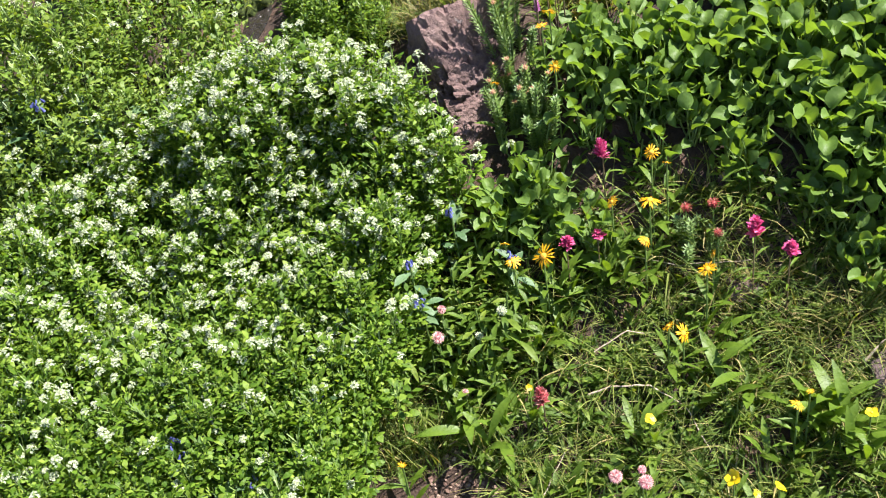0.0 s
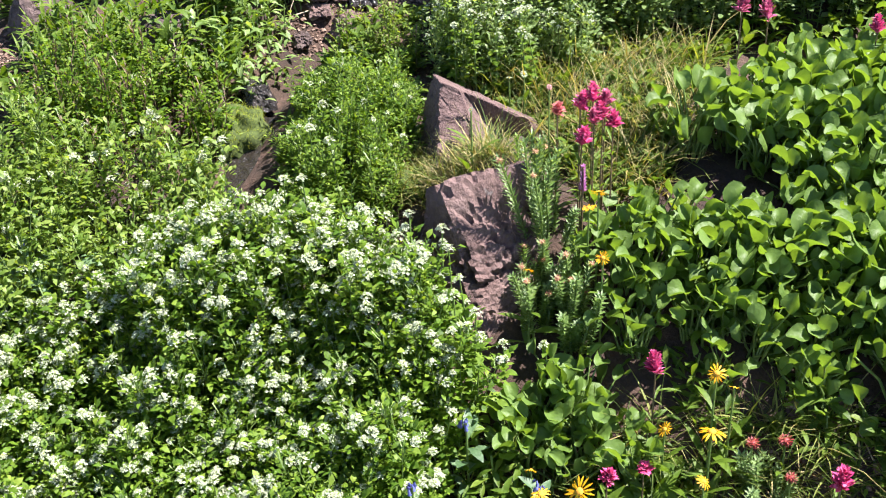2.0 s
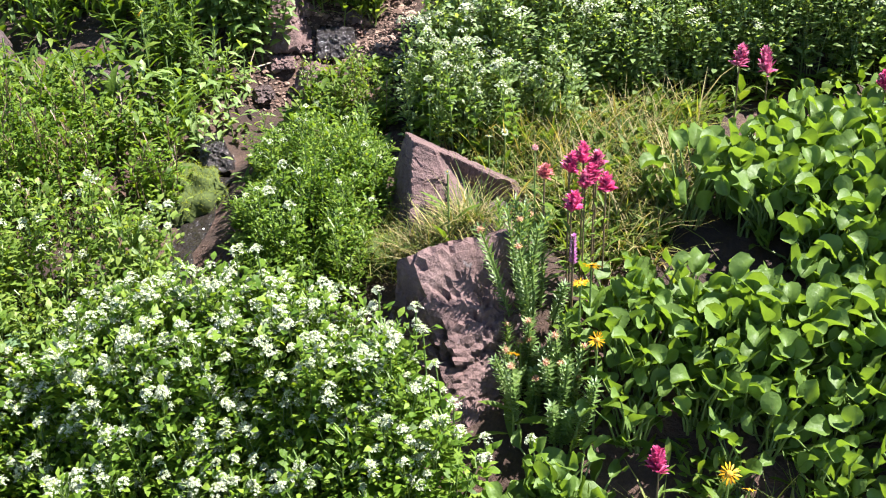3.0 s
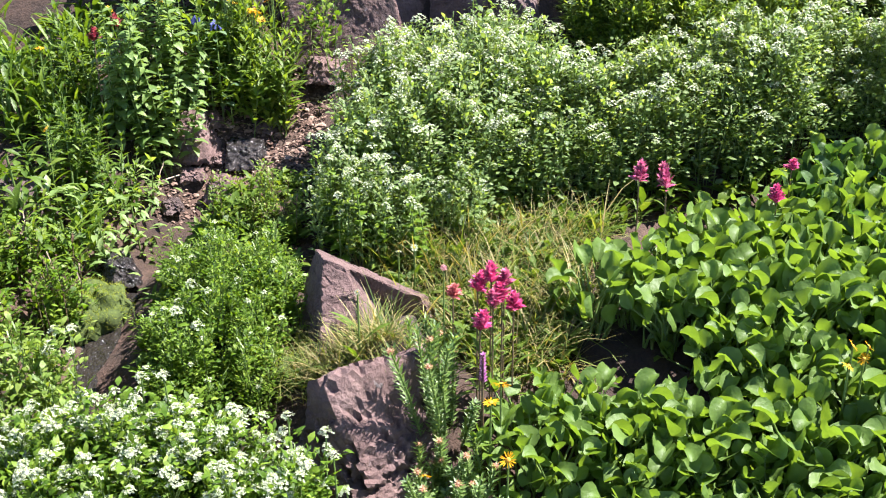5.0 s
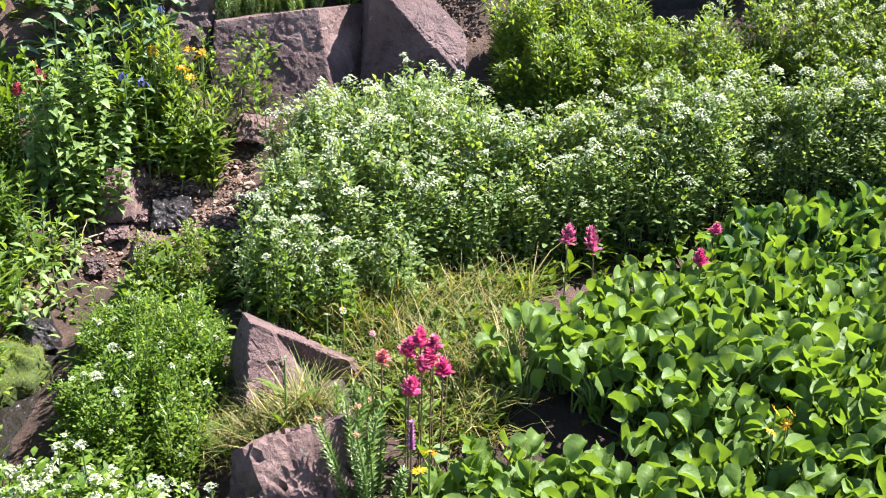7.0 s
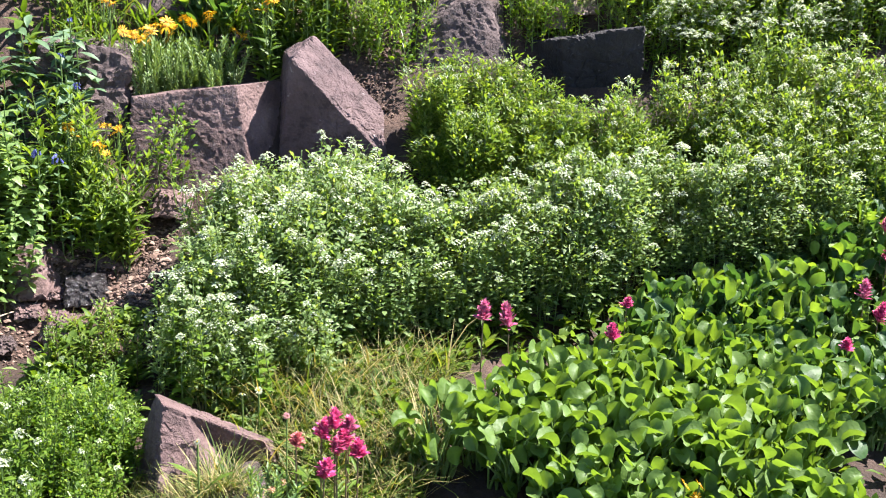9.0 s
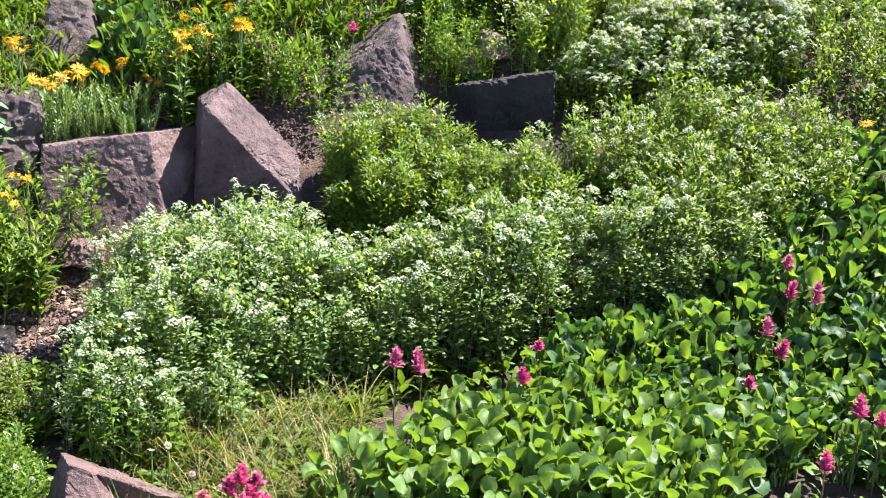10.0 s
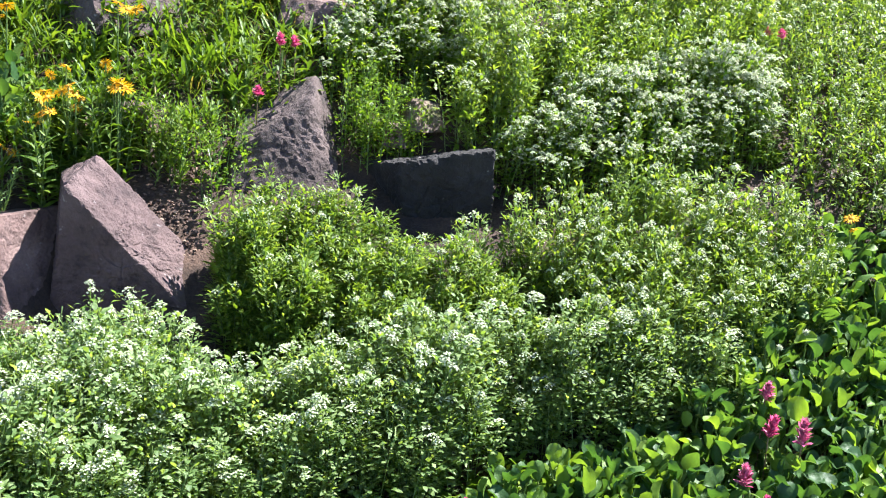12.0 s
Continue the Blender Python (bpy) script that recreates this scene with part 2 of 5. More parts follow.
def slip(length, width, bend=0.4, rise=0.4):
    """A tiny leaf of six corners for plants farther off."""
    w = width / 2
    xb, zb = 0.4 * length * math.cos(rise), 0.4 * length * math.sin(rise)
    xc, zc = xb + 0.6 * length * math.cos(rise - bend), zb + 0.6 * length * math.sin(rise - bend)
    return np.array([(0, 0, 0), (xb, w, zb + 0.3 * w), (xb, -w, zb + 0.3 * w), ((xb + xc) / 2, w * 0.75, (zb + zc) / 2 + 0.2 * w), ((xb + xc) / 2, -w * 0.75, (zb + zc) / 2), (xc, 0, zc)]), [(0, 2, 1), (1, 2, 4), (1, 4, 3), (3, 4, 5)]


def tube(points, r0, r1, sides=4):
    pts, v = [Vector(p) for p in points], []
    for i, p in enumerate(pts):
        d = (pts[min(i + 1, len(pts) - 1)] - pts[max(i - 1, 0)]).normalized()
        u = d.orthogonal().normalized()
        w = d.cross(u)
        r = r0 + (r1 - r0) * i / (len(pts) - 1)
        v += [tuple(p + (u * math.cos(k * math.tau / sides) + w * math.sin(k * math.tau / sides)) * r) for k in range(sides)]
    t = []
    for i in range(len(pts) - 1):
        for k in range(sides):
            a, b = i * sides + k, i * sides + (k + 1) % sides
            t += [(a, b, b + sides), (a, b + sides, a + sides)]
    return np.array(v), t


def dome(r, h, rings=4, sides=10, z=0.0):
    v, t = [(0, 0, z + h)], []
    for i in range(1, rings + 1):
        a = i / rings * math.pi / 2
        v += [(r * math.sin(a) * math.cos(k * math.tau / sides), r * math.sin(a) * math.sin(k * math.tau / sides), z + h * math.cos(a)) for k in range(sides)]
    for k in range(sides):
        t.append((0, 1 + k, 1 + (k + 1) % sides))
        for i in range(rings - 1):
            a, b = 1 + i * sides + k, 1 + i * sides + (k + 1) % sides
            t += [(a, a + sides, b + sides), (a, b + sides, b)]
    return np.array(v), t


def turned(v, m):
    m = np.array(m)
    return np.asarray(v) @ m[:3, :3].T + m[:3, 3]


def part(name, geo, materials, parent, label="", m=None):
    """Links a Geo or a finished mesh as ONE mesh object under a thing or a part."""
    me = geo.mesh(name, materials if isinstance(materials, (list, tuple)) else [materials]) if isinstance(geo, Geo) else geo
    ob = new(name, me)
    ob.parent = parent
    if m is not None:
        ob.matrix_basis = m
    if label:
        tagged(ob, label)
    return ob


def thing(name, x, y, z, label, category, group="", rz=0.0, scale=1.0):
    ob = new(name)
    ob.empty_display_size = 0.02
    ob.matrix_basis = pose(x, y, z, 0, 0, rz) @ Matrix.Scale(scale, 4)
    return tagged(ob, label, category, group)


# ---------------------------------------------------------------- the ground
PROFILE = ((-60,-20.0),(-8,-2.9),(-1,-.33),(0.5,.06),(0.9,.22),(1.15,.36),(1.3,.53),(1.6,.69),(2.0,.83),(2.4,.94),(2.7,1.10),(3.0,1.37),(3.4,1.68),(4.0,2.05),(8,4.0),(40,17),(160,30))
def profile(y):
    k = 0
    while k < len(PROFILE)-2 and y > PROFILE[k+1][0]: k += 1
    def slope(i):
        a, b = PROFILE[max(i-1,0)], PROFILE[min(i+1,len(PROFILE)-1)]
        return (b[1]-a[1])/(b[0]-a[0])
    (a,za),(b,zb) = PROFILE[k],PROFILE[k+1]
    w=b-a; s=(y-a)/w
    if s<0 or s>1: return za+(y-a)*slope(k if s<0 else k+1)
    return (1+2*s)*(1-s)**2*za + s*(1-s)**2*w*slope(k) + s*s*(3-2*s)*zb + s*s*(s-1)*w*slope(k+1)
def gully(y):
    "x of the stream bed"
    return -.74 + .18*(1+math.tanh((y-2.45)/.25)) - .1*math.exp(-((y-1.1)/.5)**2)
def ground(x,y):
    z=profile(y)
    z-=.10*math.exp(-((x-gully(y))/.11)**2)*(0.5+0.5*math.tanh((y-.9)*6))
    z-=.07*math.exp(-((x-.55)/.4)**2-((y-2.15)/.25)**2)
    z-=.10*math.exp(-((x-1.2)/.45)**2-((y-2.15)/.3)**2)
    z+=.05*math.exp(-((x+1.1)/.3)**2)
    z+=.13*math.exp(-((x+.14)/.15)**2-((y-1.6)/.11)**2)
    return z


def inside(x, y, polygon):
    c, n = False, len(polygon)
    for i in range(n):
        (xa, ya), (xb, yb) = polygon[i], polygon[i - 1]
        if (ya > y) != (yb > y) and x < (xb - xa) * (y - ya) / (yb - ya) + xa:
            c = not c
    return c


def rim(x, y, polygon):
    """How far a spot lies from the edge of a stretch of the plan."""
    best = 9.0
    for i in range(len(polygon)):
        (xa, ya), (xb, yb) = polygon[i], polygon[i - 1]
        dx, dy = xb - xa, yb - ya
        k = min(max(((x - xa) * dx + (y - ya) * dy) / (dx * dx + dy * dy + 1e-9), 0), 1)
        best = min(best, math.hypot(x - xa - k * dx, y - ya - k * dy))
    return best


def scatter(polygon, gap, rng, jitter=0.9):
    """Spots at about that gap all over a stretch of the plan."""
    xs, ys = [p[0] for p in polygon], [p[1] for p in polygon]
    out, y = [], min(ys)
    while y < max(ys):
        x = min(xs)
        while x < max(xs):
            px, py = x + rng.uniform(-jitter, jitter) * gap, y + rng.uniform(-jitter, jitter) * gap
            if inside(px, py, polygon):
                out.append((px, py))
            x += gap
        y += gap
    return out


def relief(x, y):
    """Small bumps of the soil, fading away from the place."""
    near = math.exp(-((x - 0.2) / 3.0) ** 4 - ((y - 2.2) / 3.0) ** 4)
    p = Vector((x, y, 0.0))
    pit = 0.17 * math.exp(-((x - -0.018) / 0.09) ** 2 - ((y - 2.861) / 0.075) ** 2)      # hollow between two boulders
    return -pit + near * (0.022 * noise.noise(p * 5.0) + 0.012 * noise.noise(p * 14.0) + 0.006 * noise.noise(p * 37.0))


def spaced(lo, hi, step, far):
    inner = list(np.arange(lo, hi + step / 2, step))
    out, d = [], step
    while sum(out) < far:
        d *= 1.35
        out.append(d)
    left = [lo - sum(out[:i + 1]) for i in range(len(out))][::-1]
    return left + inner + [hi + sum(out[:i + 1]) for i in range(len(out))]


def build_ground():
    xs, ys = spaced(-2.4, 3.2, 0.028, 150), spaced(0.1, 4.8, 0.028, 140)
    v = [(x, y, ground(x, y) + relief(x, y)) for y in ys for x in xs]
    g = Geo().add(v, strips(len(ys), len(xs)))
    ob = new("ground", g.mesh("ground", [SOIL]))
    tagged(ob, "reddish brown gravelly soil of a mountain slope", "ground", kind="structure")


build_ground()


def ground_at(x, y):
    return ground(x, y) + relief(x, y)


def build_stream():
    g, v, n = Geo(), [], 60
    for i in range(n + 1):
        y = 1.15 + i * (2.0 - 1.15) / n
        x, w = gully(y) + 0.02 * math.sin(y * 19), 0.042 + 0.012 * math.sin(y * 31)
        z = ground(gully(y), y) + 0.012
        v += [(x - w, y, z), (x, y, z + 0.003), (x + w, y, z)]
    g.add(v, strips(n + 1, 3))
    tagged(new("stream", g.mesh("stream", [WATER])), "narrow dark rill of shallow running water", "water", kind="structure")


build_stream()

# ---------------------------------------------------------------- rocks


def boulder(name, at, planes, seed, material, label, rough=0.012, detail=5, notches=()):
    """An angular rock: the body that the planes (normal x, y, z, distance from at in metres) enclose, worn and chipped.
    A notch breaks away what lies beyond all of its planes."""
    bm = bmesh.new()
    bmesh.ops.create_icosphere(bm, subdivisions=detail, radius=1.0)
    ns = [(Vector(p[:3]).normalized(), p[3]) for p in planes]
    off = Vector((seed * 3.7, seed * 1.3, seed * 7.1))
    cuts = [[(Vector(p[:3]).normalized(), p[3]) for p in notch] for notch in notches]
    size = max(o for _, o in ns)
    for v in bm.verts:
        d = v.co.normalized()
        r = 3 * size
        for n, o in ns:
            k = d.dot(n)
            if k > 0.05:
                r = min(r, o / k)
        for notch in cuts:
            ks = [(d.dot(n), o) for n, o in notch]
            if min(k for k, _ in ks) > 0.02:
                r = min(r, max(o / k for k, o in ks))
        p = d * r
        q = p / size
        w = q + noise.noise_vector(q * 4 + off) * 0.06
        crack = max(0.0, 1 - abs(noise.noise(w * 2.6 + off)) / 0.05) + 0.7 * max(0.0, 1 - abs(noise.noise(w * 6.1 - off)) / 0.08)
        block = noise.voronoi(Vector((w.x * 2.6, w.y * 2.6, w.z * 3.4)) + off)[1][0]
        flake = noise.voronoi(w * 7.0 + off)[1][0]
        chip = 1.8 * noise.noise(block * 3.7) + 0.4 * noise.noise(flake * 5.3)
        f = 0.6 * noise.noise(q * 1.7 + off) + 0.4 * noise.noise(q * 4.5 + off) + 0.55 * chip - 0.9 * crack + 0.3 * noise.noise(q * 14 + off) + 0.2 * noise.noise(q * 33 + off)
        v.co = p + d * (f * rough)
    me = bpy.data.meshes.new(name)
    bm.to_mesh(me)
    bm.free()
    me.materials.append(material)
    ob = new(name, me)
    ob.matrix_basis = pose(*at)
    return tagged(ob, label, "rock", "rocks on the slope")


def cobble(name, x, y, z, w, d, h, rz, seed, material, label, rough=0.006):
    c, s = math.cos(radians(rz)), math.sin(radians(rz))
    planes = [(a * c - b * s, a * s + b * c, u, o) for a, b, u, o in ((1, -0.2, 0.35, w), (-1, -0.1, 0.25, w), (0.1, 1, 0.2, d), (0, -1, 0.45, d), (0.1, -0.1, 1, h), (0, 0, -1, h), (0.7, -0.7, 0.4, w * 1.1), (-0.6, 0.6, 0.6, w))]
    return boulder(name, (x, y, z), planes, seed, material, label, rough, 4)


boulder("boulder", (-0.140, 1.580, 0.600),
        ((0.48, -0.80, 0.36, 0.158), (-0.99, 0.12, 0.12, 0.132), (-0.30, 0.45, 0.84, 0.183), (0.98, 0.10, 0.15, 0.105), (0.00, 0.98, 0.20, 0.095), (0.00, 0.00, -1.00, 0.240), (-0.64, -0.74, 0.10, 0.180)),
        1, ROCK, "reddish brown boulder with a chipped slanting front face", 0.019, 6)
boulder("boulder", (-0.180, 1.790, 0.840),
        ((-0.93, -0.30, 0.20, 0.109), (0.20, -0.84, 0.50, 0.067), (0.50, -0.71, 0.50, 0.066), (0.42, 0.25, 0.87, 0.043), (0.94, -0.09, 0.33, 0.091), (0.00, 0.98, 0.20, 0.051), (0.00, 0.00, -1.00, 0.190)),
        2, ROCK, "angular pinkish grey rock with a pointed top, half sunk in grass", 0.005, 6,
        (((0.05, -0.93, -0.36, 0.006), (0.85, -0.20, 0.45, 0.010)),))
cobble("rock", -0.125, 1.745, 0.775, 0.042, 0.035, 0.035, 20, 3, ROCK_DARK, "small dark brown rock sunk in short grass")
boulder("boulder", (-0.290, 2.980, 1.270),
        ((-0.06, -0.97, 0.25, 0.156), (0.78, -0.56, 0.28, 0.172), (0.98, 0.10, 0.10, 0.215), (-0.13, 0.08, 0.99, 0.098), (-0.99, -0.10, 0.10, 0.219), (0.00, 1.00, 0.10, 0.222), (0.00, 0.00, -1.00, 0.270), (-0.40, -0.70, 0.60, 0.215)),
        4, ROCK, "large flat-topped reddish brown boulder carrying a patch of herbs", 0.004, 6)
boulder("boulder", (-0.620, 3.020, 1.330),
        ((0.10, -0.95, 0.30, 0.137), (0.98, -0.20, 0.10, 0.138), (-0.98, -0.10, 0.20, 0.162), (0.10, 0.00, 1.00, 0.151), (0.00, 1.00, 0.10, 0.176), (0.00, 0.00, -1.00, 0.280)),
        5, ROCK_DARK, "rough weathered brown rock with flaking layers", 0.014, 5)
boulder("boulder", (0.050, 2.880, 1.280),
        ((0.58, -0.55, 0.60, 0.076), (-0.23, -0.96, -0.16, 0.042), (0.34, 0.90, 0.27, 0.122), (-0.55, -0.10, 0.83, 0.222), (-0.98, -0.15, 0.10, 0.135), (0.99, -0.10, 0.10, 0.160), (0.00, 0.00, -1.00, 0.250)),
        6, ROCK_PURPLE, "slanting purplish brown slab leaning against the bank", 0.006, 6)
boulder("boulder", (0.471, 3.189, 1.526),
        ((-0.52, -0.30, 0.80, 0.109), (0.87, -0.35, 0.35, 0.100), (-0.12, -0.95, 0.30, 0.096), (0.00, 0.98, 0.20, 0.127), (0.00, 0.00, -1.00, 0.200), (-0.98, 0.00, 0.20, 0.154), (0.41, -0.86, 0.30, 0.107)),
        7, ROCK_DARK, "dark grey pointed rock rising behind flowering herbs", 0.006, 5)
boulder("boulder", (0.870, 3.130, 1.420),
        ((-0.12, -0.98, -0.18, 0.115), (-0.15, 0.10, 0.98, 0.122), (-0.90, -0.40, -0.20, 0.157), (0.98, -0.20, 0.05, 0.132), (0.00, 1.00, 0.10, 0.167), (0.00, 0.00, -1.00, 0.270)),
        8, ROCK_SHADED, "overhanging rock, the shade of its front put into a blackish colour", 0.008, 6)
cobble("rock", 0.064, 3.207, 1.595, 0.05, 0.05, 0.035, 12, 9, ROCK, "small flat pinkish slab on bare soil")
cobble("rock", 0.559, 3.666, 1.897, 0.1, 0.09, 0.05, -10, 10, ROCK, "pale flat stone slab between herbs on the slope")
cobble("boulder", 0.010, 3.644, 1.893, 0.14, 0.1, 0.1, 27, 11, ROCK_DARK, "weathered brown boulder high on the slope")
cobble("rock", -0.472, 3.331, 1.642, 0.08, 0.07, 0.09, 4, 12, ROCK_DARK, "dark brown rock among yellow flowers")
cobble("stone", -0.586, 2.366, 0.869, 0.04, 0.03, 0.03, -19, 13, ROCK, "grey stone lying on the edge of the rill")
cobble("stone", -0.555, 2.509, 0.919, 0.046, 0.03, 0.018, 18, 14, WET, "flat wet dark stone in the stream bed")
cobble("rock", -0.677, 2.471, 0.982, 0.036, 0.04, 0.062, -5, 15, ROCK, "brown rock beside the stream bed")
cobble("stone", -0.754, 2.033, 0.797, 0.036, 0.03, 0.032, 32, 16, WET, "glistening wet stone in the rill")
cobble("stone", 0.431, 1.113, 0.353, 0.032, 0.02, 0.018, 9, 17, ROCK, "pale pinkish stone lying in the grass")
cobble("stone", 0.746, 3.198, 1.580, 0.03, 0.03, 0.03, -14, 18, ROCK, "pale stone at the foot of a dark rock")
cobble("stone", 0.825, 3.253, 1.634, 0.05, 0.04, 0.04, 23, 19, ROCK_MOSSY, "mossy stone among herbs on the slope")
cobble("stone", 0.695, 0.950, 0.250, 0.04, 0.045, 0.03, 0, 20, ROCK_DARK, "reddish stone half buried in the grass")
cobble("rock", -1.356, 2.229, 0.953, 0.07, 0.06, 0.07, 37, 21, ROCK_DARK, "dark reddish rock on the far bank")
cobble("stone", -0.560, 2.497, 0.922, 0.05, 0.04, 0.03, 14, 22, WET, "flat dark wet stone up the rill")
cobble("stone", -0.377, 2.765, 1.079, 0.05, 0.04, 0.03, -9, 23, ROCK, "pinkish stone at the edge of the tall herbs")
cobble("stone", -0.652, 2.525, 1.003, 0.022, 0.03, 0.02, -18, 26, ROCK, "small reddish stone in the stream bed")
cobble("stone", -0.674, 2.400, 0.897, 0.03, 0.022, 0.012, 19, 27, ROCK, "flat reddish stone in the stream bed")
cobble("stone", -0.524, 2.594, 0.966, 0.026, 0.02, 0.016, -4, 28, ROCK_DARK, "small dark stone in the stream bed")
cobble("stone", -0.704, 2.309, 0.848, 0.022, 0.02, 0.014, 33, 29, ROCK_DARK, "small dark stone in the stream bed")
cobble("stone", -0.497, 2.684, 1.043, 0.03, 0.025, 0.022, 10, 30, ROCK, "small reddish stone in the stream bed")
cobble("stone", -0.625, 2.467, 0.920, 0.018, 0.02, 0.012, -13, 31, ROCK, "small reddish stone in the stream bed")
cobble("rock", -0.977, 2.071, 0.922, 0.06, 0.05, 0.06, 5, 25, ROCK_DARK, "dark shaded rock at the edge of the rill")
cobble("stone", -0.964, 1.988, 0.886, 0.04, 0.05, 0.03, 28, 24, ROCK, "weathered reddish stone by the rill")

# ---------------------------------------------------------------- plants


def cress_variant(rng, height, leaves, heads, leaf_len, flower=1.0, fine=False, foot=0.06, slim=(0.3, 0.6)):
    """One bittercress: stem and leaves, and its flower head apart."""
    g, h = Geo(), Geo()
    lean = (rng.uniform(-0.12, 0.12) * height, rng.uniform(-0.12, 0.12) * height)
    spine = [(lean[0] * s * s, lean[1] * s * s, height * s) for s in (0, 0.35, 0.7, 1.0)]
    g.add(*tube(spine, 0.0015, 0.0009, 3), 1)
    for i in range(leaves):
        s = foot + (0.99 - foot) * ((i + rng.random()) / leaves) ** 0.62
        size = leaf_len * (1.55 - 0.75 * s) * rng.choice((0.55, 0.8, 1.0, 1.2, 1.5))
        v, t = slip(size, size * rng.uniform(*slim), rng.uniform(0.0, 0.9), rng.uniform(0.1, 1.1))
        v[:, 0] += rng.uniform(0.004, 0.03)
        m = pose(lean[0] * s * s, lean[1] * s * s, height * s, rng.uniform(-25, 25), rng.uniform(-30, 10), rng.uniform(0, 360))
        g.add(turned(v, m), t, 0)
    for i in range(8):                                   # young pods and side shoots below the head
        s = rng.uniform(0.62, 1.0)
        k = rng.uniform(0.012, 0.026)
        v, t = np.array([(0, -0.0009, 0), (0, 0.0009, 0), (k, 0.0012, k * 0.6), (k, -0.0012, k * 0.6)]), [(0, 2, 1), (0, 3, 2)]
        g.add(turned(v, pose(lean[0] * s * s, lean[1] * s * s, height * s, 0, -rng.uniform(10, 50), rng.uniform(0, 360))), t, 1)
    for k in range(heads):
        cx, cy, cz = spine[-1]
        if k:
            cx, cy, cz = cx + rng.uniform(-0.028, 0.028), cy + rng.uniform(-0.028, 0.028), cz - rng.uniform(0.0, 0.03)
        r = rng.uniform(0.009, 0.0145) * flower
        n = rng.randint(17, 23)
        for f in range(n):                               # flowers set evenly over a low dome
            q, a = math.sqrt((f + 0.6) / n), f * 2.39996 + rng.uniform(-0.3, 0.3)
            q *= rng.uniform(0.88, 1.12)
            px, py, pz = cx + math.cos(a) * q * r, cy + math.sin(a) * q * r, cz + (1 - q * q) * r * 0.9 - q * q * r * 0.15 + rng.uniform(-0.002, 0.002)
            m = pose(px, py, pz, rng.uniform(-18, 18) - math.sin(a) * q * 42, rng.uniform(-18, 18) + math.cos(a) * q * 42, rng.uniform(0, 90))
            s = rng.uniform(0.0026, 0.0036) * (0.4 + 0.6 * flower)
            if fine:
                petals, tris = [(s, 0, 0), (0, s, s * 0.3), (-s, 0, 0), (0, -s, s * 0.3)], [(0, 1, 2), (0, 2, 3)]
            else:
                petals, tris = [], []
                for c in range(4):
                    u, w = math.cos(c * math.pi / 2), math.sin(c * math.pi / 2)
                    b = len(petals)
                    petals += [(0, 0, 0), (u * s - w * s * 0.55, w * s + u * s * 0.55, s * 0.25), (u * s + w * s * 0.55, w * s - u * s * 0.55, s * 0.15)]
                    tris += [(b, b + 2, b + 1)]
            h.add(turned(petals, m), tris, 0)
        for f in range(4):
            a = rng.uniform(0, math.tau)
            v, t = dome(0.0016, 0.004, 1, 4)
            h.add(turned(v, pose(cx + math.cos(a) * r * 0.3, cy + math.sin(a) * r * 0.3, cz + r * 0.75)), t, 1)
    return g, h


def planted(name, polygon, gap, variants, flowering, label, category, seed, size=(0.88, 1.1), materials=None, rough=0.2, taper=0.0):
    """A stretch of herbs that nobody could count: one mesh of stems and leaves, and one of the flower heads."""
    rng = random.Random(seed)
    g, h = Geo(), Geo()
    ready = [(a.merged(), b.merged() if b.n else None) for a, b in variants]
    for x, y in scatter(polygon, gap, rng):
        (v, t, s), flower = rng.choice(ready)
        k = rng.uniform(*size)
        patchy = 0.95 + rough * noise.noise(Vector((x * 6, y * 6, seed)))
        if taper:                                        # lower towards the edge of the stand
            patchy *= 0.62 + 0.38 * math.sin(min(rim(x, y, polygon) / taper, 1.0) * math.pi / 2)
        m = pose(x, y, ground_at(x, y) - 0.005, rng.uniform(-9, 9), rng.uniform(-9, 9), rng.uniform(0, 360)) @ Matrix.Diagonal((k, k, k * patchy, 1))
        g.v.append(turned(v, m))
        g.t.append(t + g.n)
        g.m.append(s)
        g.n += len(v)
        if flower and rng.random() < (flowering(x, y) if callable(flowering) else flowering):
            fv, ft, fs = flower
            h.v.append(turned(fv, m))
            h.t.append(ft + h.n)
            h.m.append(fs)
            h.n += len(fv)
    ob = new(name, g.mesh(name, materials or [CRESS, STEM]))
    tagged(ob, label, category, kind="stuff")
    if h.n:
        tagged(part("flower_heads", h, [PETAL_WHITE, BUD], ob, "small four-petalled white flowers in rounded heads"), kind="stuff")
    return ob


rng = random.Random(11)
LOW = [cress_variant(rng, rng.uniform(0.25, 0.29), 64, rng.choice((2, 2, 3)), 0.0170, rng.uniform(0.5, 0.8), False, 0.3) for _ in range(14)]
TALL = [cress_variant(rng, rng.uniform(0.25, 0.33), 90, rng.choice((1, 2, 2)), 0.0155, rng.uniform(0.85, 1.15), True) for _ in range(10)]
SMALL = [cress_variant(rng, rng.uniform(0.14, 0.20), 84, 1, 0.0118, 0.62, True, 0.06, (0.35, 0.6)) for _ in range(8)]
FAR = [cress_variant(rng, rng.uniform(0.22, 0.32), 84, rng.choice((1, 2)), 0.0175, rng.uniform(0.75, 1.0), True, 0.06, (0.22, 0.45)) for _ in range(8)]
BUSHY = [cress_variant(rng, rng.uniform(0.22, 0.32), 150, rng.choice((1, 2)), 0.0185, rng.uniform(0.7, 0.9), True, 0.04, (0.22, 0.42)) for _ in range(6)]
EDGE = [cress_variant(rng, rng.uniform(0.20, 0.28), 54, 1, 0.017, rng.uniform(0.8, 1.0), True, 0.06, (0.22, 0.45)) for _ in range(5)]

